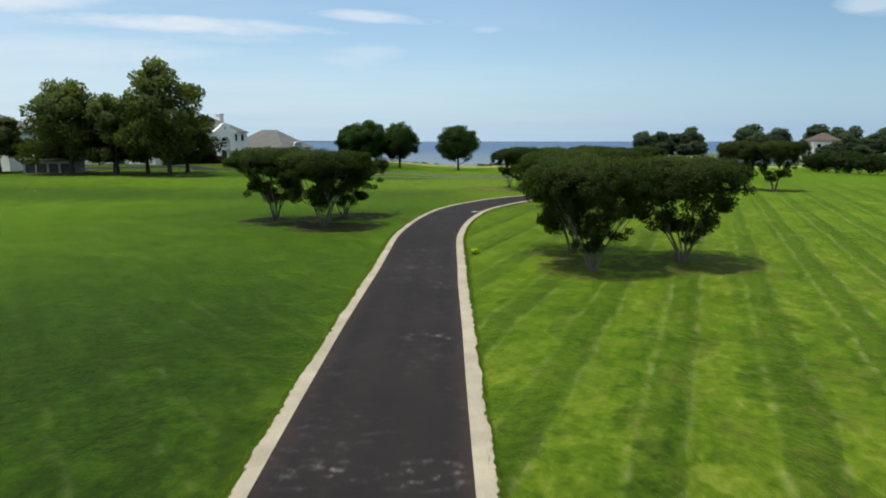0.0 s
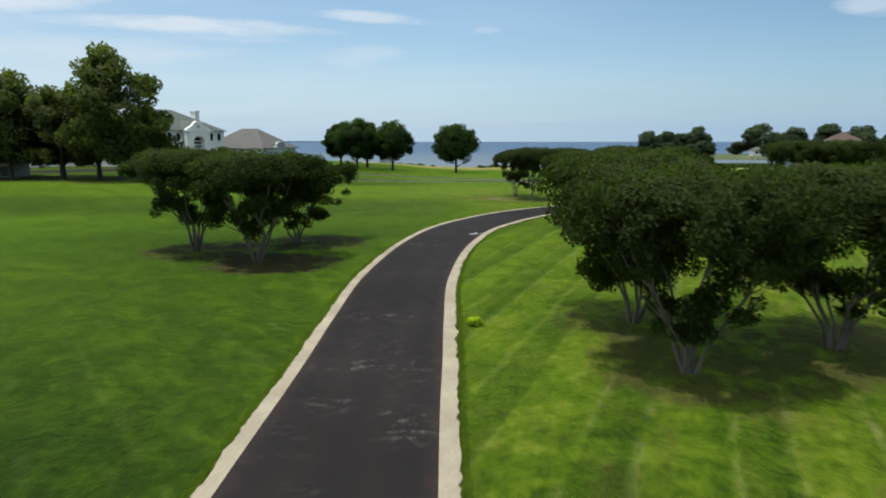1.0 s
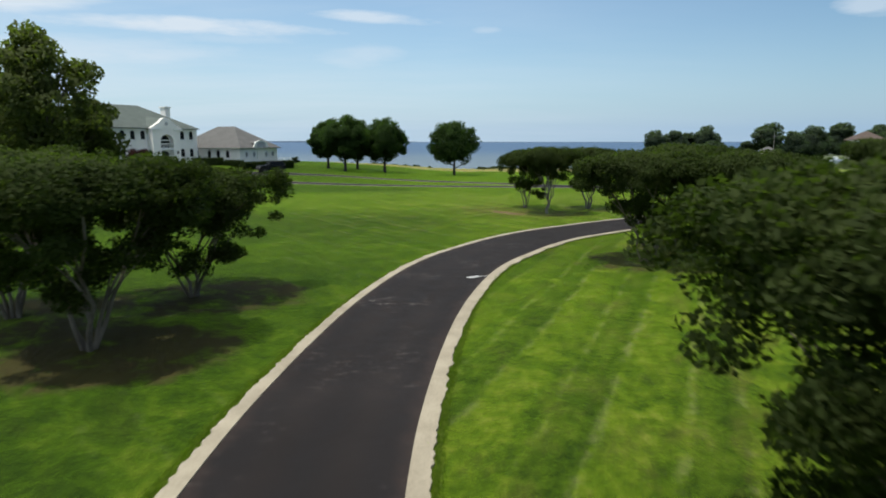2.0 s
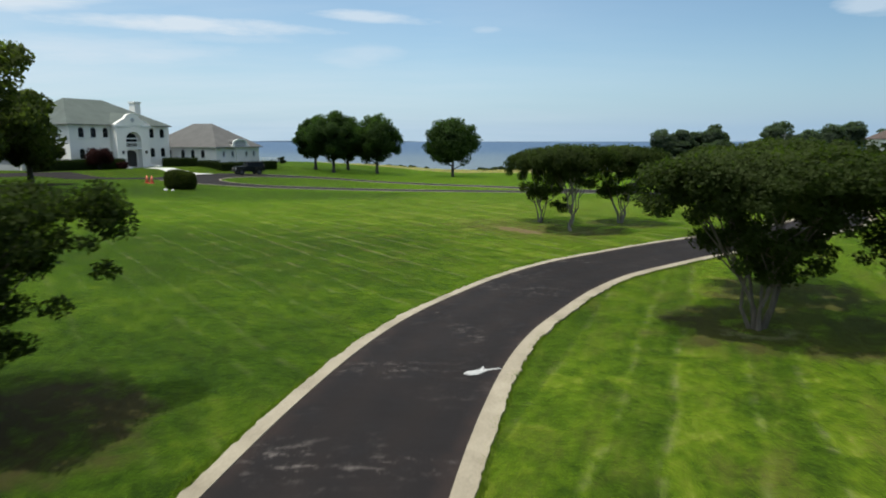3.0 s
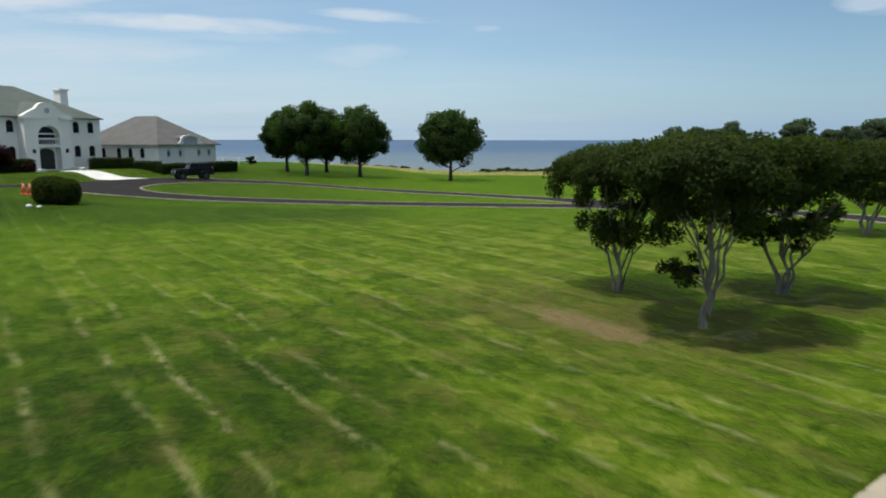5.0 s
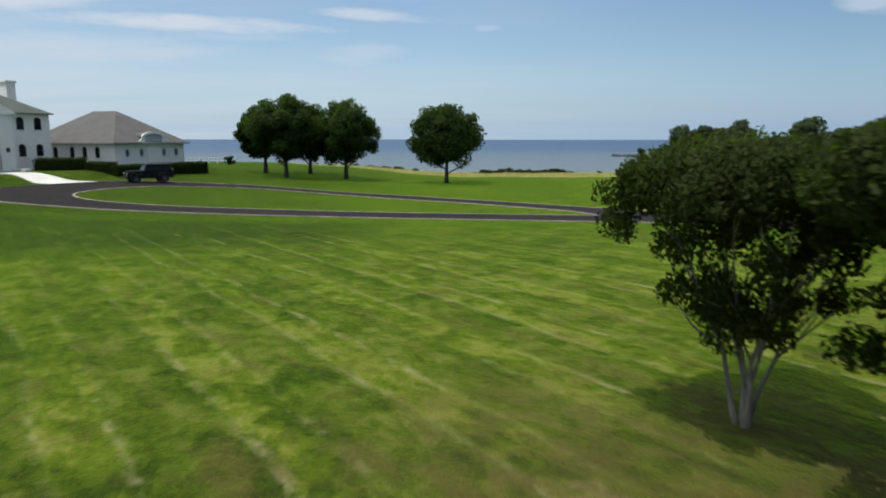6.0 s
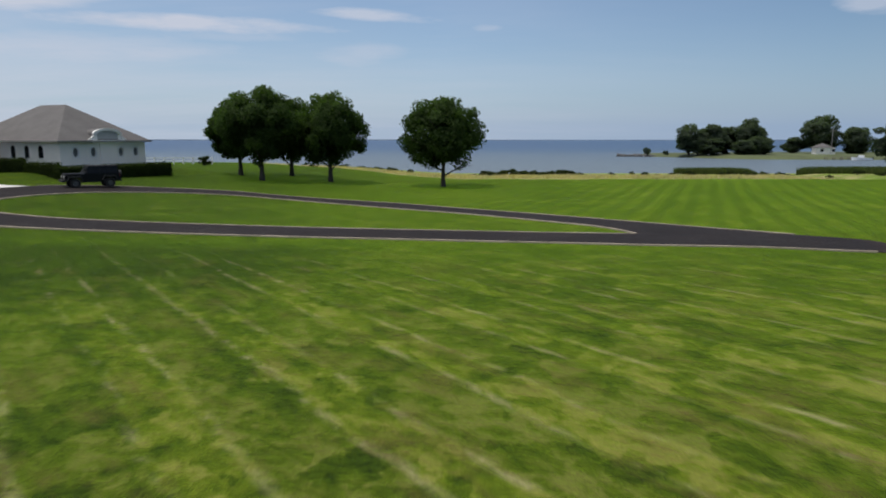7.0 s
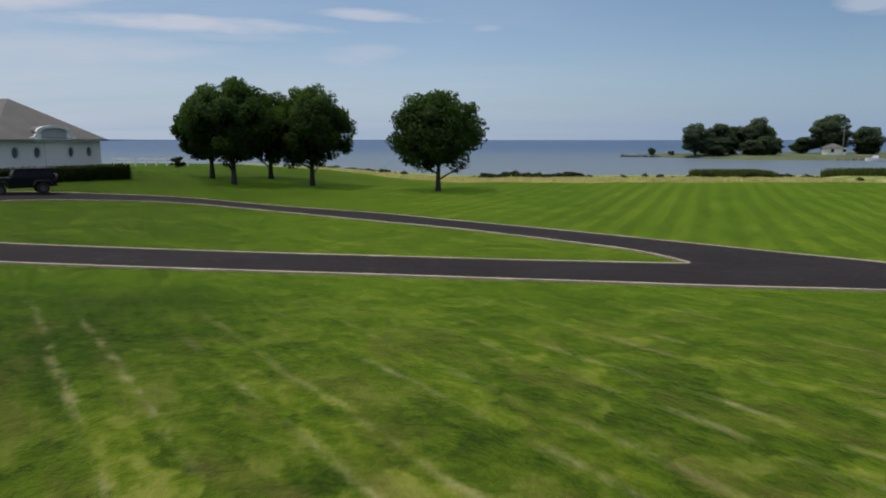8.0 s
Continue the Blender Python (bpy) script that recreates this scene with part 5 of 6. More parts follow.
def shrub(name, x, y, rx, ry, rz, mat, label, n=5000, size=0.07, seed=1, lumps=26, category="shrub", group=""):
    """A rounded bush: short stems, and leaf clumps over an egg-shaped form."""
    r = np.random.default_rng(seed)
    e = empty(name, pose(x, y, gz(x, y), 0, 0, seed * 40), label, category, group)
    pieces = []
    for k in range(5):
        a = k * 1.256
        pieces.append(tube([(0, 0, -0.1), (math.cos(a) * rx * 0.2, math.sin(a) * ry * 0.2, rz * 0.5), (math.cos(a) * rx * 0.45, math.sin(a) * ry * 0.45, rz * 1.1)], [0.05, 0.035, 0.012], 5))
    put("stems", mesh("stems", *join(pieces), BARK_DARK, True), e)
    blobs = []
    for k in range(lumps):
        d = r.normal(size=3)
        d /= np.linalg.norm(d)
        q = 0.72 * r.random() ** 0.35
        blobs.append((d[0] * rx * q, d[1] * ry * q, rz + d[2] * rz * q, min(rx, ry, rz) * r.uniform(0.26, 0.4)))
    p, ch_ = clump_points(blobs, n, r, 0.4)
    p[:, 2] = np.maximum(p[:, 2], 0.03)
    v, f, sn = leaves(p, size, r, heart=ch_)
    put("foliage", leaf_mesh("foliage", v, f, mat, sn), e)
    return e


def boxwood(x, y, rx, ry, h, seed):
    """A clipped bush, nearly a rounded block: a closed core and a coat of small leaves."""
    r = np.random.default_rng(seed)
    e = empty("boxwood", pose(x, y, gz(x, y), 0, 0, seed * 25), "rounded clipped green boxwood beside the loop road", "shrub", "boxwoods by the loop road")

    def skin(n, k):
        d = r.normal(size=(n, 3))
        d /= (np.abs(d) ** 3.2).sum(1)[:, None] ** (1 / 3.2)
        p = d * np.array([rx, ry, h / 2]) * k
        p[:, 2] += h / 2
        return p
    bm = bmesh.new()
    bmesh.ops.create_icosphere(bm, subdivisions=3, radius=1.0)
    for v in bm.verts:
        k = (abs(v.co.x) ** 3.2 + abs(v.co.y) ** 3.2 + abs(v.co.z) ** 3.2) ** (-1 / 3.2) * (0.93 + 0.05 * noise.noise(v.co * 3))
        v.co = Vector((v.co.x * rx * k, v.co.y * ry * k, h / 2 + v.co.z * h / 2 * k))
    part("core", bm, LEAF_BOX, e)
    p = skin(9000, 1.0) + r.normal(size=(9000, 3)) * 0.05
    p[:, 2] = np.maximum(p[:, 2], 0.02)
    v, f = leaves(p, 0.06, r)
    put("foliage", leaf_mesh("foliage", v, f, LEAF_BOX), e)
    return e


boxwood(-24.45, 100.2, 0.95, 0.95, 1.8, 3)
boxwood(-23.45, 100.1, 0.78, 0.85, 1.66, 4)
hx, hy = house_xy(-16.4, -3.6)
shrub("purple_shrub", hx, hy, 2.3, 2.0, 1.75, LEAF_PURPLE, "broad dark purple-leaved shrub before the house", 9000, 0.085, 5, 40)
hx, hy = house_xy(-12.8, -3.9)
shrub("purple_shrub", hx, hy, 1.2, 1.0, 0.55, LEAF_PURPLE, "low purple-leaved shrub by the entrance", 3500, 0.07, 6, 20)


# ---- vehicle, cones, stone ----
def loft(sections, closed_ends=True):
    """A skin through outlines of equally many points."""
    bm = bmesh.new()
    rows = [[bm.verts.new(p) for p in s] for s in sections]
    n = len(rows[0])
    for a, b in zip(rows[:-1], rows[1:]):
        for i in range(n):
            bm.faces.new((a[i], a[(i + 1) % n], b[(i + 1) % n], b[i]))
    if closed_ends:
        bm.faces.new(rows[0][::-1])
        bm.faces.new(rows[-1])
    bmesh.ops.recalc_face_normals(bm, faces=bm.faces)
    return bm


def car(m):
    """A boxy four-wheel-drive; its nose points along -x."""
    c = empty("car", m, "black boxy four-wheel-drive car parked on the loop road", "car")
    part("body", prism([(-2.05, 0.55), (-2.10, 0.75), (-2.08, 1.06), (-0.72, 1.14), (2.02, 1.14), (2.08, 0.70), (2.02, 0.50), (1.72, 0.50), (1.60, 0.85), (0.95, 0.85), (0.80, 0.45), (-0.80, 0.45), (-0.98, 0.85), (-1.72, 0.85), (-1.86, 0.55)], 1.56, "y", -0.78), CAR_PAINT, c)
    part("hood", box(-2.04, -0.78, -0.66, 0.66, 1.10, 1.19, 0.04), CAR_PAINT, c)
    cab = bmesh.new()
    lo = [(-0.62, -0.76, 1.142), (2.0, -0.76, 1.142), (2.0, 0.76, 1.142), (-0.62, 0.76, 1.142)]
    hi = [(-0.30, -0.66, 1.76), (1.94, -0.66, 1.76), (1.94, 0.66, 1.76), (-0.30, 0.66, 1.76)]
    cab = loft([lo, hi])
    part("cabin", cab, CAR_PAINT, c)
    part("roof", box(-0.36, 2.0, -0.70, 0.70, 1.765, 1.84, 0.03), CAR_PLASTIC, c, "black hardtop roof")

    def pane(name, pts, shift):
        bm = bmesh.new()
        bm.faces.new([bm.verts.new(Vector(p) + Vector(shift)) for p in pts])
        r = bmesh.ops.extrude_face_region(bm, geom=list(bm.faces))
        bmesh.ops.translate(bm, verts=[k for k in r["geom"] if isinstance(k, bmesh.types.BMVert)], vec=Vector(shift) * 0.5)
        bmesh.ops.recalc_face_normals(bm, faces=bm.faces)
        part(name, bm, GLASS, c, "dark tinted car glass")
    pane("windshield", [(-0.575, -0.66, 1.22), (-0.575, 0.66, 1.22), (-0.34, 0.60, 1.70), (-0.34, -0.60, 1.70)], (-0.02, 0, 0.006))
    part("windshield_frame", box(-0.74, -0.64, -0.72, 0.72, 1.145, 1.20, 0.01), RIM, c)
    for s in (-1, 1):
        for a, b in ((-0.42, 0.48), (0.56, 1.22), (1.30, 1.88)):
            pane("side_window", [(a, s * 0.752, 1.22), (b, s * 0.752, 1.22), (b - 0.02, s * 0.672, 1.70), (a + 0.14, s * 0.672, 1.70)], (0, s * 0.016, 0.002))
        for x in (-1.36, 1.28):
            fender = prism([(x - 0.62, 0.62), (x - 0.44, 0.98), (x + 0.44, 0.98), (x + 0.60, 0.62), (x + 0.52, 0.62), (x + 0.40, 0.90), (x - 0.40, 0.90), (x - 0.54, 0.62)], 0.24 * s, "y", 0.70 * s)
            part("fender", fender, CAR_PLASTIC, c)
            tyre = bmesh.new()
            prof = [(0.22, -0.11), (0.36, -0.125), (0.395, -0.09), (0.395, 0.09), (0.36, 0.125), (0.22, 0.11)]
            rows = []
            for k in range(24):
                a = 2 * math.pi * k / 24
                rows.append([tyre.verts.new((x + rr * math.cos(a), 0.80 * s + yy_, 0.395 + rr * math.sin(a))) for rr, yy_ in prof])
            for k in range(24):
                for i in range(6):
                    p, q = rows[k], rows[(k + 1) % 24]
                    tyre.faces.new((p[i], p[(i + 1) % 6], q[(i + 1) % 6], q[i]))
            bmesh.ops.recalc_face_normals(tyre, faces=tyre.faces)
            wheel = part("wheel", tyre, RUBBER, c, "black rubber tyre", True)
            rim = bmesh.new()
            bmesh.ops.create_cone(rim, cap_ends=True, segments=20, radius1=0.225, radius2=0.225, depth=0.12, matrix=pose(x, 0.81 * s, 0.395, 90))
            for k in range(5):
                a = 72 * k
                sp = box(0.05, 0.21, -0.035, 0.035, -0.015, 0.015)
                bmesh.ops.transform(sp, matrix=pose(x, 0.885 * s, 0.395, 90, 0, 0) @ pose(0, 0, 0, 0, 0, a), verts=sp.verts)
                me_ = bpy.data.meshes.new("spoke")
                sp.to_mesh(me_)
                sp.free()
                rim.from_mesh(me_)
                bpy.data.meshes.remove(me_)
            part("rim", rim, RIM, wheel)
        lamp = bmesh.new()
        bmesh.ops.create_cone(lamp, cap_ends=True, segments=18, radius1=0.11, radius2=0.10, depth=0.06, matrix=pose(-2.11, 0.48 * s, 0.92, 0, 90))
        part("headlight", lamp, LAMP_GLASS, c)
        part("tail_light", box(2.045, 2.10, 0.62 * s - 0.07, 0.62 * s + 0.07, 0.82, 1.06, 0.01), TAIL_RED, c)
        part("mirror", box(-0.52, -0.42, 0.80 * s - 0.10, 0.80 * s + 0.10, 1.22, 1.40, 0.02), CAR_PLASTIC, c)
    part("bumper", box(-2.30, -2.10, -0.82, 0.82, 0.50, 0.70, 0.03), CAR_PLASTIC, c)
    part("bumper", box(2.08, 2.22, -0.80, 0.80, 0.48, 0.66, 0.03), CAR_PLASTIC, c)
    gr = bmesh.new()
    for k in range(7):
        y = -0.27 + 0.09 * k
        box(-2.125, -2.10, y - 0.028, y + 0.028, 0.78, 1.02, 0.004, gr)
    part("grille", gr, CAR_PLASTIC, c)
    sw_ = bmesh.new()
    bmesh.ops.create_cone(sw_, cap_ends=True, segments=24, radius1=0.39, radius2=0.37, depth=0.22, matrix=pose(2.24, 0.05, 1.02, 0, 90))
    part("spare_wheel", sw_, RUBBER, c)
    return c


car(pose(-26.3, 130.7, gz(-26.3, 130.7) + 0.036, 0, 0, math.degrees(math.atan2(2.9, 3.5))))


def cone(x, y, h):
    e = empty("traffic_cone", pose(x, y, gz(x, y)), "orange-red plastic cone on the grass by the lane", "traffic cone", "cones by the lane")
    part("base", box(-0.26, 0.26, -0.26, 0.26, 0, 0.05, 0.015), ORANGE, e)
    bm = bmesh.new()
    bmesh.ops.create_cone(bm, cap_ends=True, segments=20, radius1=0.21, radius2=0.05, depth=h, matrix=Matrix.Translation((0, 0, 0.05 + h / 2)))
    part("shell", bm, ORANGE, e, "", True)
    return e


cone(-29.75, 105.6, 0.78)
cone(-29.15, 105.4, 0.80)
for x, y, s in ((-24.6, 97.9, 0.20), (-23.9, 97.8, 0.16)):
    bm = bmesh.new()
    bmesh.ops.create_icosphere(bm, subdivisions=2, radius=s)
    for v in bm.verts:
        v.co *= 1 + 0.25 * noise.noise(v.co * 5)
        v.co.z *= 0.6
    st = part("stone", bm, PAVING, None, "pale rounded stone at the foot of the boxwood", True)
    st.matrix_basis = pose(x, y, gz(x, y) + s * 0.3)
    tagged(st, category="stone", group="stones by the boxwood")


# white spill on the drive, and the lime-green weed beside it
def spill():
    bm = bmesh.new()
    for pts in ([(1.90, 48.45), (2.02, 48.74), (2.24, 48.82), (2.42, 48.98), (2.62, 48.95), (2.95, 49.10), (2.99, 49.02), (2.60, 48.80), (2.45, 48.60), (2.30, 48.36), (2.12, 48.30)],
                [(2.40, 48.99), (2.46, 49.18), (2.52, 49.28), (2.52, 49.15), (2.47, 48.995)]):
        bm.faces.new([bm.verts.new((2.45 + 0.74 * (x - 2.45), 48.75 + 0.56 * (y - 48.75), 0.0345)) for x, y in pts])
    r = bmesh.ops.extrude_face_region(bm, geom=list(bm.faces))
    bmesh.ops.translate(bm, verts=[k for k in r["geom"] if isinstance(k, bmesh.types.BMVert)], vec=(0, 0, 0.003))
    bmesh.ops.recalc_face_normals(bm, faces=bm.faces)
    return tagged(part("paint_spill", bm, WHITEWASH, None, "splash of dried white paint on the asphalt"), category="stain")


spill()
shrub("weed", 1.52, 30.3, 0.34, 0.30, 0.13, LEAF_LIME, "lime-green weed tuft in the grass by the kerb", 500, 0.075, 8, 14, "weed")


# ---- neighbouring houses ----
def plain_house(name, label, m, lx, ly, hw, hr, roof, doors=(), wins=(), z_base=-0.4, opening_mat=None, wall_mat=None):
    """A white house: walls with openings in its front (at y = 0), hipped roof."""
    e = empty(name, m, label, "house")
    part("wall", holed_wall(0, lx, z_base, hw, [*doors, *wins], 0.0, 0.25), wall_mat or STUCCO, e)
    part("wall", box(0, 0.25, 0.252, ly, z_base, hw), wall_mat or STUCCO, e)
    part("wall", box(lx - 0.25, lx, 0.252, ly, z_base, hw), wall_mat or STUCCO, e)
    part("wall", box(0.252, lx - 0.252, ly - 0.25, ly, z_base, hw), wall_mat or STUCCO, e)
    part("floor", box(0.26, lx - 0.26, 0.26, ly - 0.26, z_base, 0.02), TIMBER, e)
    for a, b, lo, hi in wins:
        window(e, a, b, lo, hi, 0.0)
    # dark panels fill open bays too, in place of the shade inside
    for a, b, lo, hi in doors:
        part("door", box(a, b, 0.16, 0.22, lo, hi), opening_mat or TIMBER, e, "dark panel filling a doorway or open bay")
    r = ly / 2 if ly < lx else lx / 2
    if lx > ly:
        hip_roof("roof", e, -0.5, lx + 0.5, -0.5, ly + 0.5, hw + 0.16, r, lx - r, ly / 2, ly / 2, hr, roof)
    else:
        hip_roof("roof", e, -0.5, lx + 0.5, -0.5, ly + 0.5, hw + 0.16, lx / 2, lx / 2, r, ly - r, hr, roof)
    return e


plain_house("neighbour_house", "long low white house with dark bays behind the oaks", pose(-80.0, 121.0, gz(-65, 123), 0, 0, 12), 28, 9, 3.2, 5.6, ROOF_BROWN,
            [(3.0, 4.6, 0.05, 2.3), (5.4, 7.0, 0.05, 2.3), (7.8, 9.4, 0.05, 2.3), (18.6, 20.2, 0.05, 2.3), (21.0, 22.6, 0.05, 2.3), (23.4, 25.0, 0.05, 2.3)], [(12.2, 13.2, 0.6, 2.4), (14.0, 15.0, 0.6, 2.4), (16.2, 17.2, 0.9, 2.4)], opening_mat=DOOR_BAY_DARK)
plain_house("neighbour_house", "white two-storey house with dark garage doors at the lawn's edge", pose(-86.2, 104.0, gz(-75, 104), 0, 0, 0), 18, 10, 6.0, 9.4, ROOF_BROWN,
            [(10.5, 12.6, 0.05, 2.3), (14.2, 16.6, 0.05, 2.3)], [(2, 3.2, 0.9, 2.3), (6, 7.2, 0.9, 2.3), (10.9, 12.1, 3.6, 5.0), (14.8, 16.0, 3.6, 5.0)])
plain_house("outbuilding", "low pale outbuilding with dark bays under the oaks", pose(-62.0, 97.5, gz(-58, 98), 0, 0, 0), 7.2, 3.6, 1.8, 2.7, ROOF_BROWN,
            [(0.3, 1.75, 0.05, 1.4), (2.05, 3.5, 0.05, 1.4), (3.8, 5.2, 0.05, 1.4), (5.5, 6.9, 0.05, 1.4)], opening_mat=DOOR_BAY_DARK, wall_mat=RENDER_GREY)


# ---- far side: land across the inlet, trees, houses, boats ----
def land(name, outline, z_top, label, skirt=7.0):
    """A low piece of land with sloping shores."""
    c = np.mean(outline, axis=0)
    o = spline(outline, 6.0, True)
    bm = bmesh.new()
    nrm = sideways(o, True)
    if np.mean(np.sum(nrm * (o - c), 1)) < 0:
        nrm = -nrm
    low = [bm.verts.new((p[0] + q[0] * skirt, p[1] + q[1] * skirt, SEA - 1.2)) for p, q in zip(o, nrm)]
    mid_ = [bm.verts.new((p[0], p[1], SEA + 0.6 + 0.3 * noise.noise(Vector((p[0] * 0.1, p[1] * 0.1, 0))))) for p in o]
    hi = [bm.verts.new((p[0] - q[0] * skirt, p[1] - q[1] * skirt, z_top)) for p, q in zip(o, nrm)]
    n = len(o)
    for a, b in ((low, mid_), (mid_, hi)):
        for i in range(n):
            bm.faces.new((a[i], a[(i + 1) % n], b[(i + 1) % n], b[i]))
    bm.faces.new(hi)
    bmesh.ops.triangulate(bm, faces=[f for f in bm.faces if len(f.verts) > 4])
    bmesh.ops.recalc_face_normals(bm, faces=bm.faces)
    return tagged(part(name, bm, SHORE_GRASS, None, label), category="land", kind="structure")


SHORE_GRASS = plain("rough_shore_grass", (0.075, 0.095, 0.036), 0.95, spread=0.4, scale=0.08, fine=0.6)
land("ground", [(88, 372), (102, 352), (120, 326), (150, 322), (200, 316), (420, 300), (420, 420), (180, 410), (110, 390)], SEA + 1.3, "low wooded point of land across the inlet")
land("ground", [(112, 186), (400, 180), (400, 262), (170, 256), (132, 246), (118, 222)], SEA + 2.4, "low wooded land beyond the boundary hedge")

far_kinds = []
FAR_TREES = [  # x, y, height, radius
    (105, 350, 16.5, 6.4), (114, 350, 16.5, 6.8), (123, 356, 15.5, 6.2), (130, 352, 19.0, 6.4), (136, 356, 14.0, 4.8), (108, 348, 11.0, 5.0), (123, 340, 8.0, 5.0), (113, 344, 9.0, 5.5), (129, 344, 9.5, 5.5), (134, 346, 8.5, 5.0),
    (168, 366, 20.0, 9.0), (180, 360, 14.0, 7.0), (205, 366, 20.5, 8.5), (192, 356, 10.0, 6.0), (224, 366, 18.0, 8.0), (243, 362, 20.0, 9.0), (262, 358, 18.0, 9.0), (160, 372, 9.0, 6.0),
    (126, 214, 7.5, 4.5), (140, 238, 13.0, 6.0), (152, 236, 11.0, 6.0), (165, 214, 14.0, 7.0), (180, 220, 13.0, 7.0), (118, 205, 6.0, 4.0), (200, 215, 12.0, 7.0), (146, 206, 8.0, 5.0), (138, 228, 11.0, 5.0), (112, 236, 11.5, 5.0), (121, 240, 13.0, 5.5), (134, 212, 6.0, 4.0)]
for i, (x, y, h, rad) in enumerate(FAR_TREES):
    if i < 5:
        t = shade_tree(400 + i, "shore_tree", "rounded hazy green tree on the far shore", 16.0, 6.5, -0.8, 16000, 0.34, LEAF_FAR_HAZE, 0.4, 0.2, 62, "trees across the inlet", jag=1.1, lump=1.5)
        far_kinds.append(t)
    else:
        t = copy_thing(far_kinds[i % 5], Matrix())
    zt = SEA + (1.3 if y > 300 else 2.4)
    t.matrix_basis = pose(x, y, zt - 0.1, 0, 0, i * 67)
    t.scale = (rad / 6.1, rad / 6.1, h * (0.79 if i < 10 else 0.86) / 15.4)

plain_house("white_cottage", "white house with red-brown roof among far trees", pose(123.5, 222, SEA + 2.4, 0, 0, -10), 8, 7, 6.3, 9.0, ROOF_RED, [], [(1.2, 2.4, 1.0, 2.4), (5, 6.2, 1.0, 2.4), (1.2, 2.4, 4.0, 5.3), (5, 6.2, 4.0, 5.3)])
plain_house("white_cottage", "small white cottage on the wooded point", pose(111.5, 346, SEA + 1.3, 0, 0, -20), 4, 4, 5.0, 6.6, ROOF_BROWN, [], [(1.0, 2.0, 1.0, 2.2)])
plain_house("cream_cottage", "low cream cottage on the far point", pose(159, 352, SEA + 1.3, 0, 0, -8), 6, 5, 2.6, 4.4, ROOF_BROWN, [], [(1.5, 2.7, 1.0, 2.2), (6, 7.2, 1.0, 2.2)])


def boat(m, ln=6.5):
    e = empty("boat", m, "small white motor boat moored across the inlet", "boat", "moored boats")
    secs = []
    for s, w, k in ((0.0, 0.85, 0.15), (0.35, 1.0, 0.05), (0.7, 0.8, 0.1), (0.92, 0.35, 0.3), (1.0, 0.04, 0.55)):
        x = (s - 0.5) * ln
        secs.append([(x, -w, 0.85 + 0.35 * s), (x, -w * 0.75, 0.1), (x, 0, -0.25 + k), (x, w * 0.75, 0.1), (x, w, 0.85 + 0.35 * s)])
    part("hull", loft(secs), BOAT_WHITE, e)
    part("cabin", box(-0.6, 1.3, -0.65, 0.65, 0.9, 1.9, 0.12), BOAT_WHITE, e)
    part("windscreen", box(1.305, 1.36, -0.55, 0.55, 1.35, 1.8, 0.01), GLASS, e)
    part("engine", box(-ln / 2 - 0.4, -ln / 2 - 0.02, -0.2, 0.2, 0.3, 1.3, 0.06), CAR_PLASTIC, e)
    return e


boat(pose(151, 309, SEA, 0, 0, 165))
boat(pose(168, 306, SEA, 0, 0, 170), 6.0)

dock = empty("dock", pose(147, 314, SEA), "weathered timber dock at the far shore", "dock")
for k in range(12):
    part("plank", box(-6 + k * 1.0, -5.06 + k * 1.0, -0.8, 0.8, 0.72, 0.80), TIMBER, dock)
for k in range(5):
    for s in (-0.7, 0.7):
        part("pile", box(-5.8 + 2.8 * k, -5.6 + 2.8 * k, s - 0.1, s + 0.1, -1.5, 1.3), TIMBER, dock)
mast = empty("mast", pose(158, 340, SEA + 1.2), "thin far mast beyond the cottages", "mast")
part("pole", box(-0.07, 0.07, -0.07, 0.07, 0, 11.0), STONE, mast)
part("crosstree", box(-1.2, 1.2, -0.08, 0.08, 9.5, 9.65), STONE, mast)

# stone jetty at the point's tip
r_j = np.random.default_rng(21)
STONE_DARK = plain("wet_dark_stone", (0.085, 0.085, 0.085), 0.8, bumpy=0.4)
rocks = empty("jetty", Matrix(), "low dark stone jetty at the tip of the point", "jetty")
for k in range(34):
    bm = bmesh.new()
    bmesh.ops.create_icosphere(bm, subdivisions=1, radius=r_j.uniform(0.5, 1.1))
    for v in bm.verts:
        v.co *= 1 + 0.35 * noise.noise(v.co * 1.7 + Vector((k, 0, 0)))
    s = k / 33
    part("stone", bm, STONE_DARK, rocks).matrix_basis = pose(80 + 14 * s + r_j.normal() * 0.6, 366 - 6 * s + r_j.normal() * 0.8, SEA + 0.25, r_j.uniform(0, 90), 0, r_j.uniform(0, 90))
for k, (x, y, s) in enumerate(((91.5, 362, 2.0), (99, 360, 1.2))):
    b_ = shrub("shore_bush", x, y, s * 1.3, s * 1.2, s, LEAF_FAR_HAZE, "dark low bush on the point's tip", 900, 0.25, 40 + k, 16, "bush", "bushes on the point")
    b_.matrix_basis = pose(x, y, SEA + 0.5)

# far shore, a thin line with haze painted into its colour
far = bmesh.new()
top = []
for k in range(121):
    x = -4500 + 75 * k
    hgt = 5 + 7 * max(0.0, noise.noise(Vector((x * 0.0015, 3.0, 0)))) + 2 * noise.noise(Vector((x * 0.01, 1.0, 0)))
    if -200 < x < 4500:
        hgt *= 0.5
    top.append((x, SEA + max(0.6, hgt)))
outline = top + [(4500, SEA - 1), (-4500, SEA - 1)]
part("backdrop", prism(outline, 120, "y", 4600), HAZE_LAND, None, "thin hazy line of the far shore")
tagged(bpy.data.objects["backdrop"], category="far shore", kind="structure")

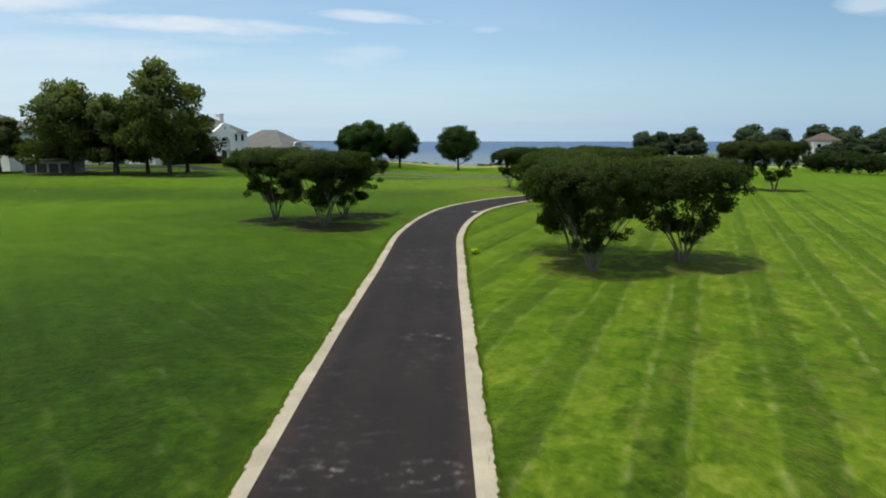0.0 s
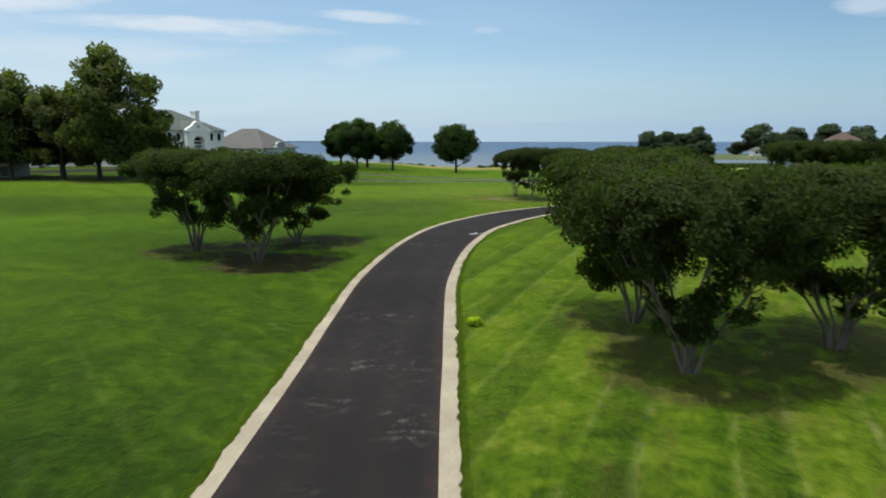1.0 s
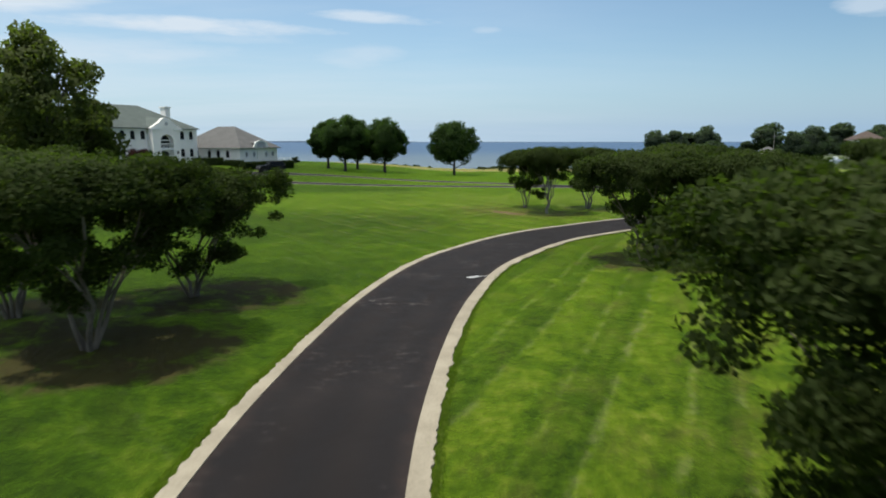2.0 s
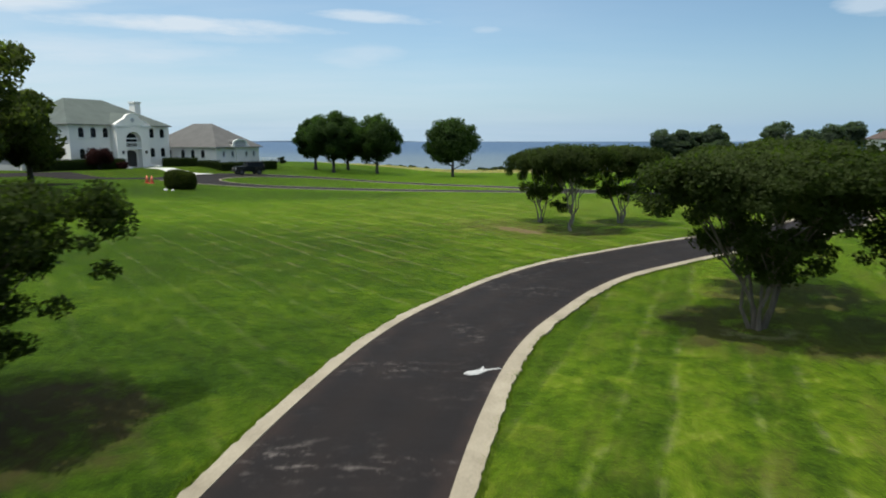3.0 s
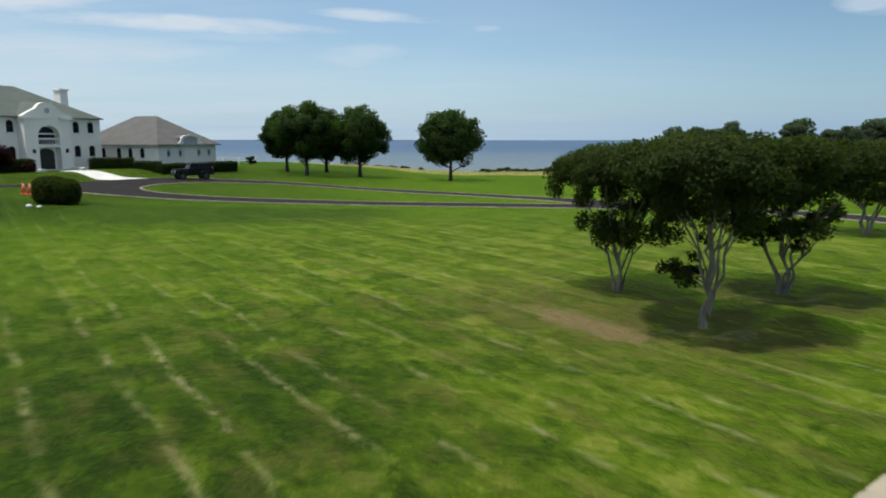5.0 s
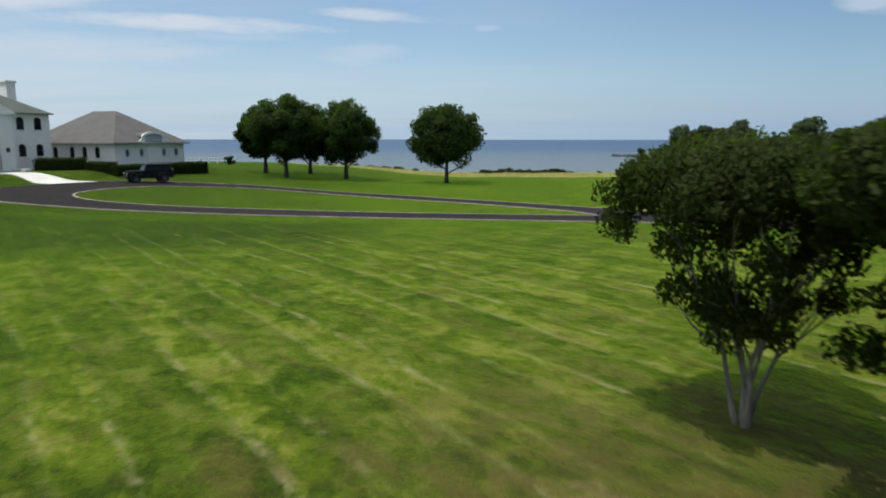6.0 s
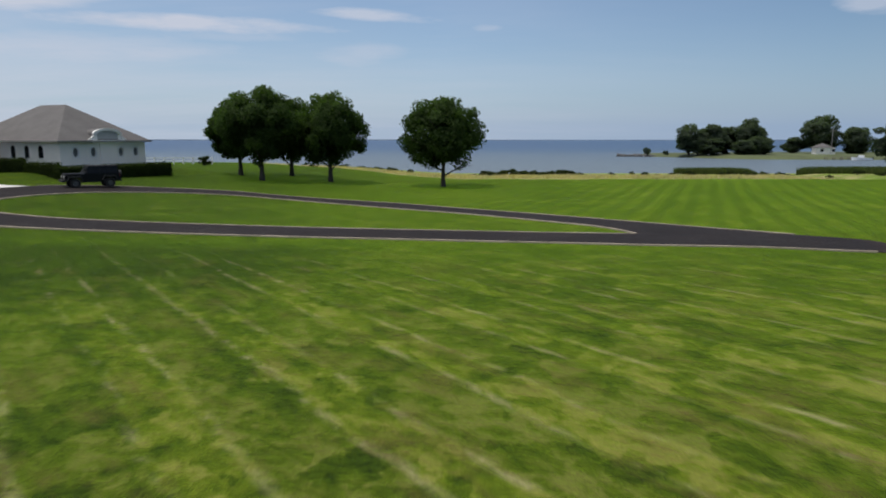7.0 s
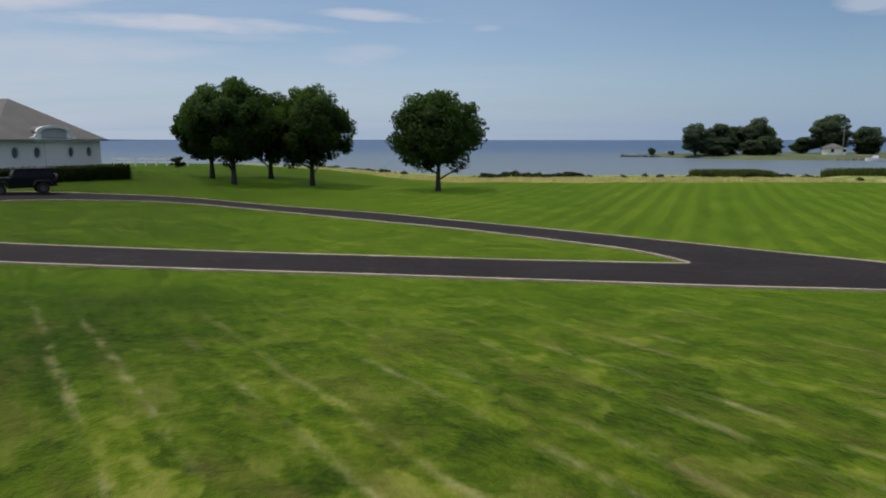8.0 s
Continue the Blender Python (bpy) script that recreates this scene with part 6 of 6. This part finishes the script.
# ---- boundary hedge of trees beside the east lawn ----
for i in range(13):
    s = i / 12
    x, y = 76.5 + 8 * s + rng.normal() * 0.7, 104 + 48 * s
    b_ = shrub("boundary_bush", x, y, 3.3, 3.3, 2.15 + rng.uniform(-0.2, 0.3), LEAF_HEDGE, "tall dark bush in the boundary planting", 2200, 0.2, 60 + i, 26, "bush", "boundary planting")

# ---- white rail fence behind the garage ----
fence = empty("fence", pose(-43.0, 178.0, gz(-43, 178)), "low white rail fence near the shore", "fence")
for k in range(8):
    part("post", box(k * 1.5 - 0.06, k * 1.5 + 0.06, -0.06, 0.06, -0.3, 1.1, 0.01), TRIM, fence)
for zz_ in (0.45, 0.9):
    part("rail", box(-0.1, 10.6, 0.062, 0.10, zz_, zz_ + 0.12), TRIM, fence)
shrub("shore_bush", -31.5, 172.0, 1.3, 1.2, 0.8, LEAF_HEDGE, "single low dark bush on the shore lawn", 1500, 0.1, 47, 18, "bush")

# ---- shore scrub ----
scrub = []
for i in range(104):
    x = rng.uniform(-30, 74) if i < 64 else rng.uniform(7, 26)
    if 1 < x < 7:
        continue
    y = shore(x) + 8.5 + 1.5 * math.sin(x * 0.11) + rng.normal() * 1.4
    s = rng.uniform(0.18, 0.55) + (0.25 if rng.random() > 0.85 else 0.0)
    if len(scrub) < 4:
        b_ = shrub("shore_shrub", x, y, 1.15, 1.1, 0.75, LEAF_SCRUB, "low dark shrub at the lawn's shore edge", 900, 0.11, 80 + i, 18, "shrub", "shore scrub")
        scrub.append(b_)
    else:
        b_ = copy_thing(scrub[i % 4], Matrix())
    b_.matrix_basis = pose(x, y, gz(x, y) - 0.05, 0, 0, i * 50)
    b_.scale = (s * rng.uniform(1.5, 3.0), s * 1.4, s * rng.uniform(0.9, 1.4))


def reed_bed(pts, n, h, label, seed, mat=None, bank=False):
    """Upright blades standing in a marshy patch."""
    r = np.random.default_rng(seed)
    (cx, cy, rx, ry) = pts
    a, q = r.uniform(0, 2 * math.pi, n), np.sqrt(r.random(n))
    x, y = cx + np.cos(a) * q * rx, cy + np.sin(a) * q * ry
    if bank:
        x = cx + rx * r.uniform(-1, 1, n)
        y = shore(x) + cy + ry * r.normal(size=n) * 0.6
        thick = 0.5 + 0.5 * np.sin(x * 0.7 + 1.3 * np.sin(x * 0.23)) * np.cos(x * 0.31)     # thins out in places
        stays = r.random(n) < thick + 0.15
        x, y, n = x[stays], y[stays], int(stays.sum())
    z = np.maximum(ground(x, y), SEA - 0.1)
    hh = h * r.uniform(0.6, 1.2, n)
    w = 0.09
    ang = r.uniform(0, math.pi, n)
    lean = r.normal(size=(n, 2)) * 0.18
    p0 = np.stack([x - np.cos(ang) * w, y - np.sin(ang) * w, z - 0.1], 1)
    p1 = np.stack([x + np.cos(ang) * w, y + np.sin(ang) * w, z - 0.1], 1)
    p2 = np.stack([x + lean[:, 0], y + lean[:, 1], z + hh], 1)
    vs = np.stack([p0, p1, p2], 1).reshape(-1, 3)
    fs = np.arange(3 * n).reshape(-1, 3)
    return tagged(put("marsh_grass", leaf_mesh("marsh_grass", vs, fs, mat or LEAF_REED)), label, "marsh grass", kind="stuff")


reed_bed((49.5, 187, 7, 2.4), 6000, 1.05, "dense green marsh grass at the water's edge", 5)
reed_bed((79, 192, 13, 4.0), 9000, 1.2, "dense green marsh grass at the inlet", 6)
reed_bed((16, 3.0, 44, 2.8), 30000, 0.42, "pale dry grass along the top of the bank", 7, LEAF_DRY, True)


# ---- turf creeping over the kerbs ----
def kerb_turf(line, off, sign, n, label, seed):
    """Short blades along the lawn side of a kerb, leaning over it in tufts."""
    r = np.random.default_rng(seed)
    side_n = sideways(line) * sign
    k = r.integers(0, len(line) - 1, n)
    thick = np.array([0.5 + 0.5 * noise.noise(Vector((line[i][0] * 1.3, line[i][1] * 1.3, seed))) for i in range(len(line))])
    o = off + 0.09 + r.normal(size=n) * 0.045 - 0.06 * thick[k] * r.random(n)
    t_ = line[k] + (line[k + 1] - line[k]) * r.random(n)[:, None]
    p = t_ + side_n[k] * o[:, None]
    z = ground(p[:, 0], p[:, 1])
    h = r.uniform(0.03, 0.08, n) * (0.6 + 0.6 * thick[k])
    a = r.uniform(0, math.pi, n)
    w = 0.014
    lean = -side_n[k] * (0.05 * r.random(n))[:, None] + r.normal(size=(n, 2)) * 0.03
    p0 = np.stack([p[:, 0] - np.cos(a) * w, p[:, 1] - np.sin(a) * w, z], 1)
    p1 = np.stack([p[:, 0] + np.cos(a) * w, p[:, 1] + np.sin(a) * w, z], 1)
    p2 = np.stack([p[:, 0] + lean[:, 0], p[:, 1] + lean[:, 1], z + h], 1)
    vs = np.stack([p0, p1, p2], 1).reshape(-1, 3)
    return tagged(put("kerb_grass", leaf_mesh("kerb_grass", vs, np.arange(3 * n).reshape(-1, 3), LEAF_TURF)), label, "grass", kind="stuff")


LEAF_TURF = leaf_material("turf_blades", (0.08, 0.14, 0.010), (0.20, 0.25, 0.040), 0.8)
near_line = drive_line[(drive_line[:, 1] > 6) & (drive_line[:, 1] < 76)]
kerb_turf(near_line, 1.97, 1.0, 30000, "ragged turf edge along the driveway kerb", 31)
kerb_turf(near_line, 1.97, -1.0, 30000, "ragged turf edge along the driveway kerb", 32)
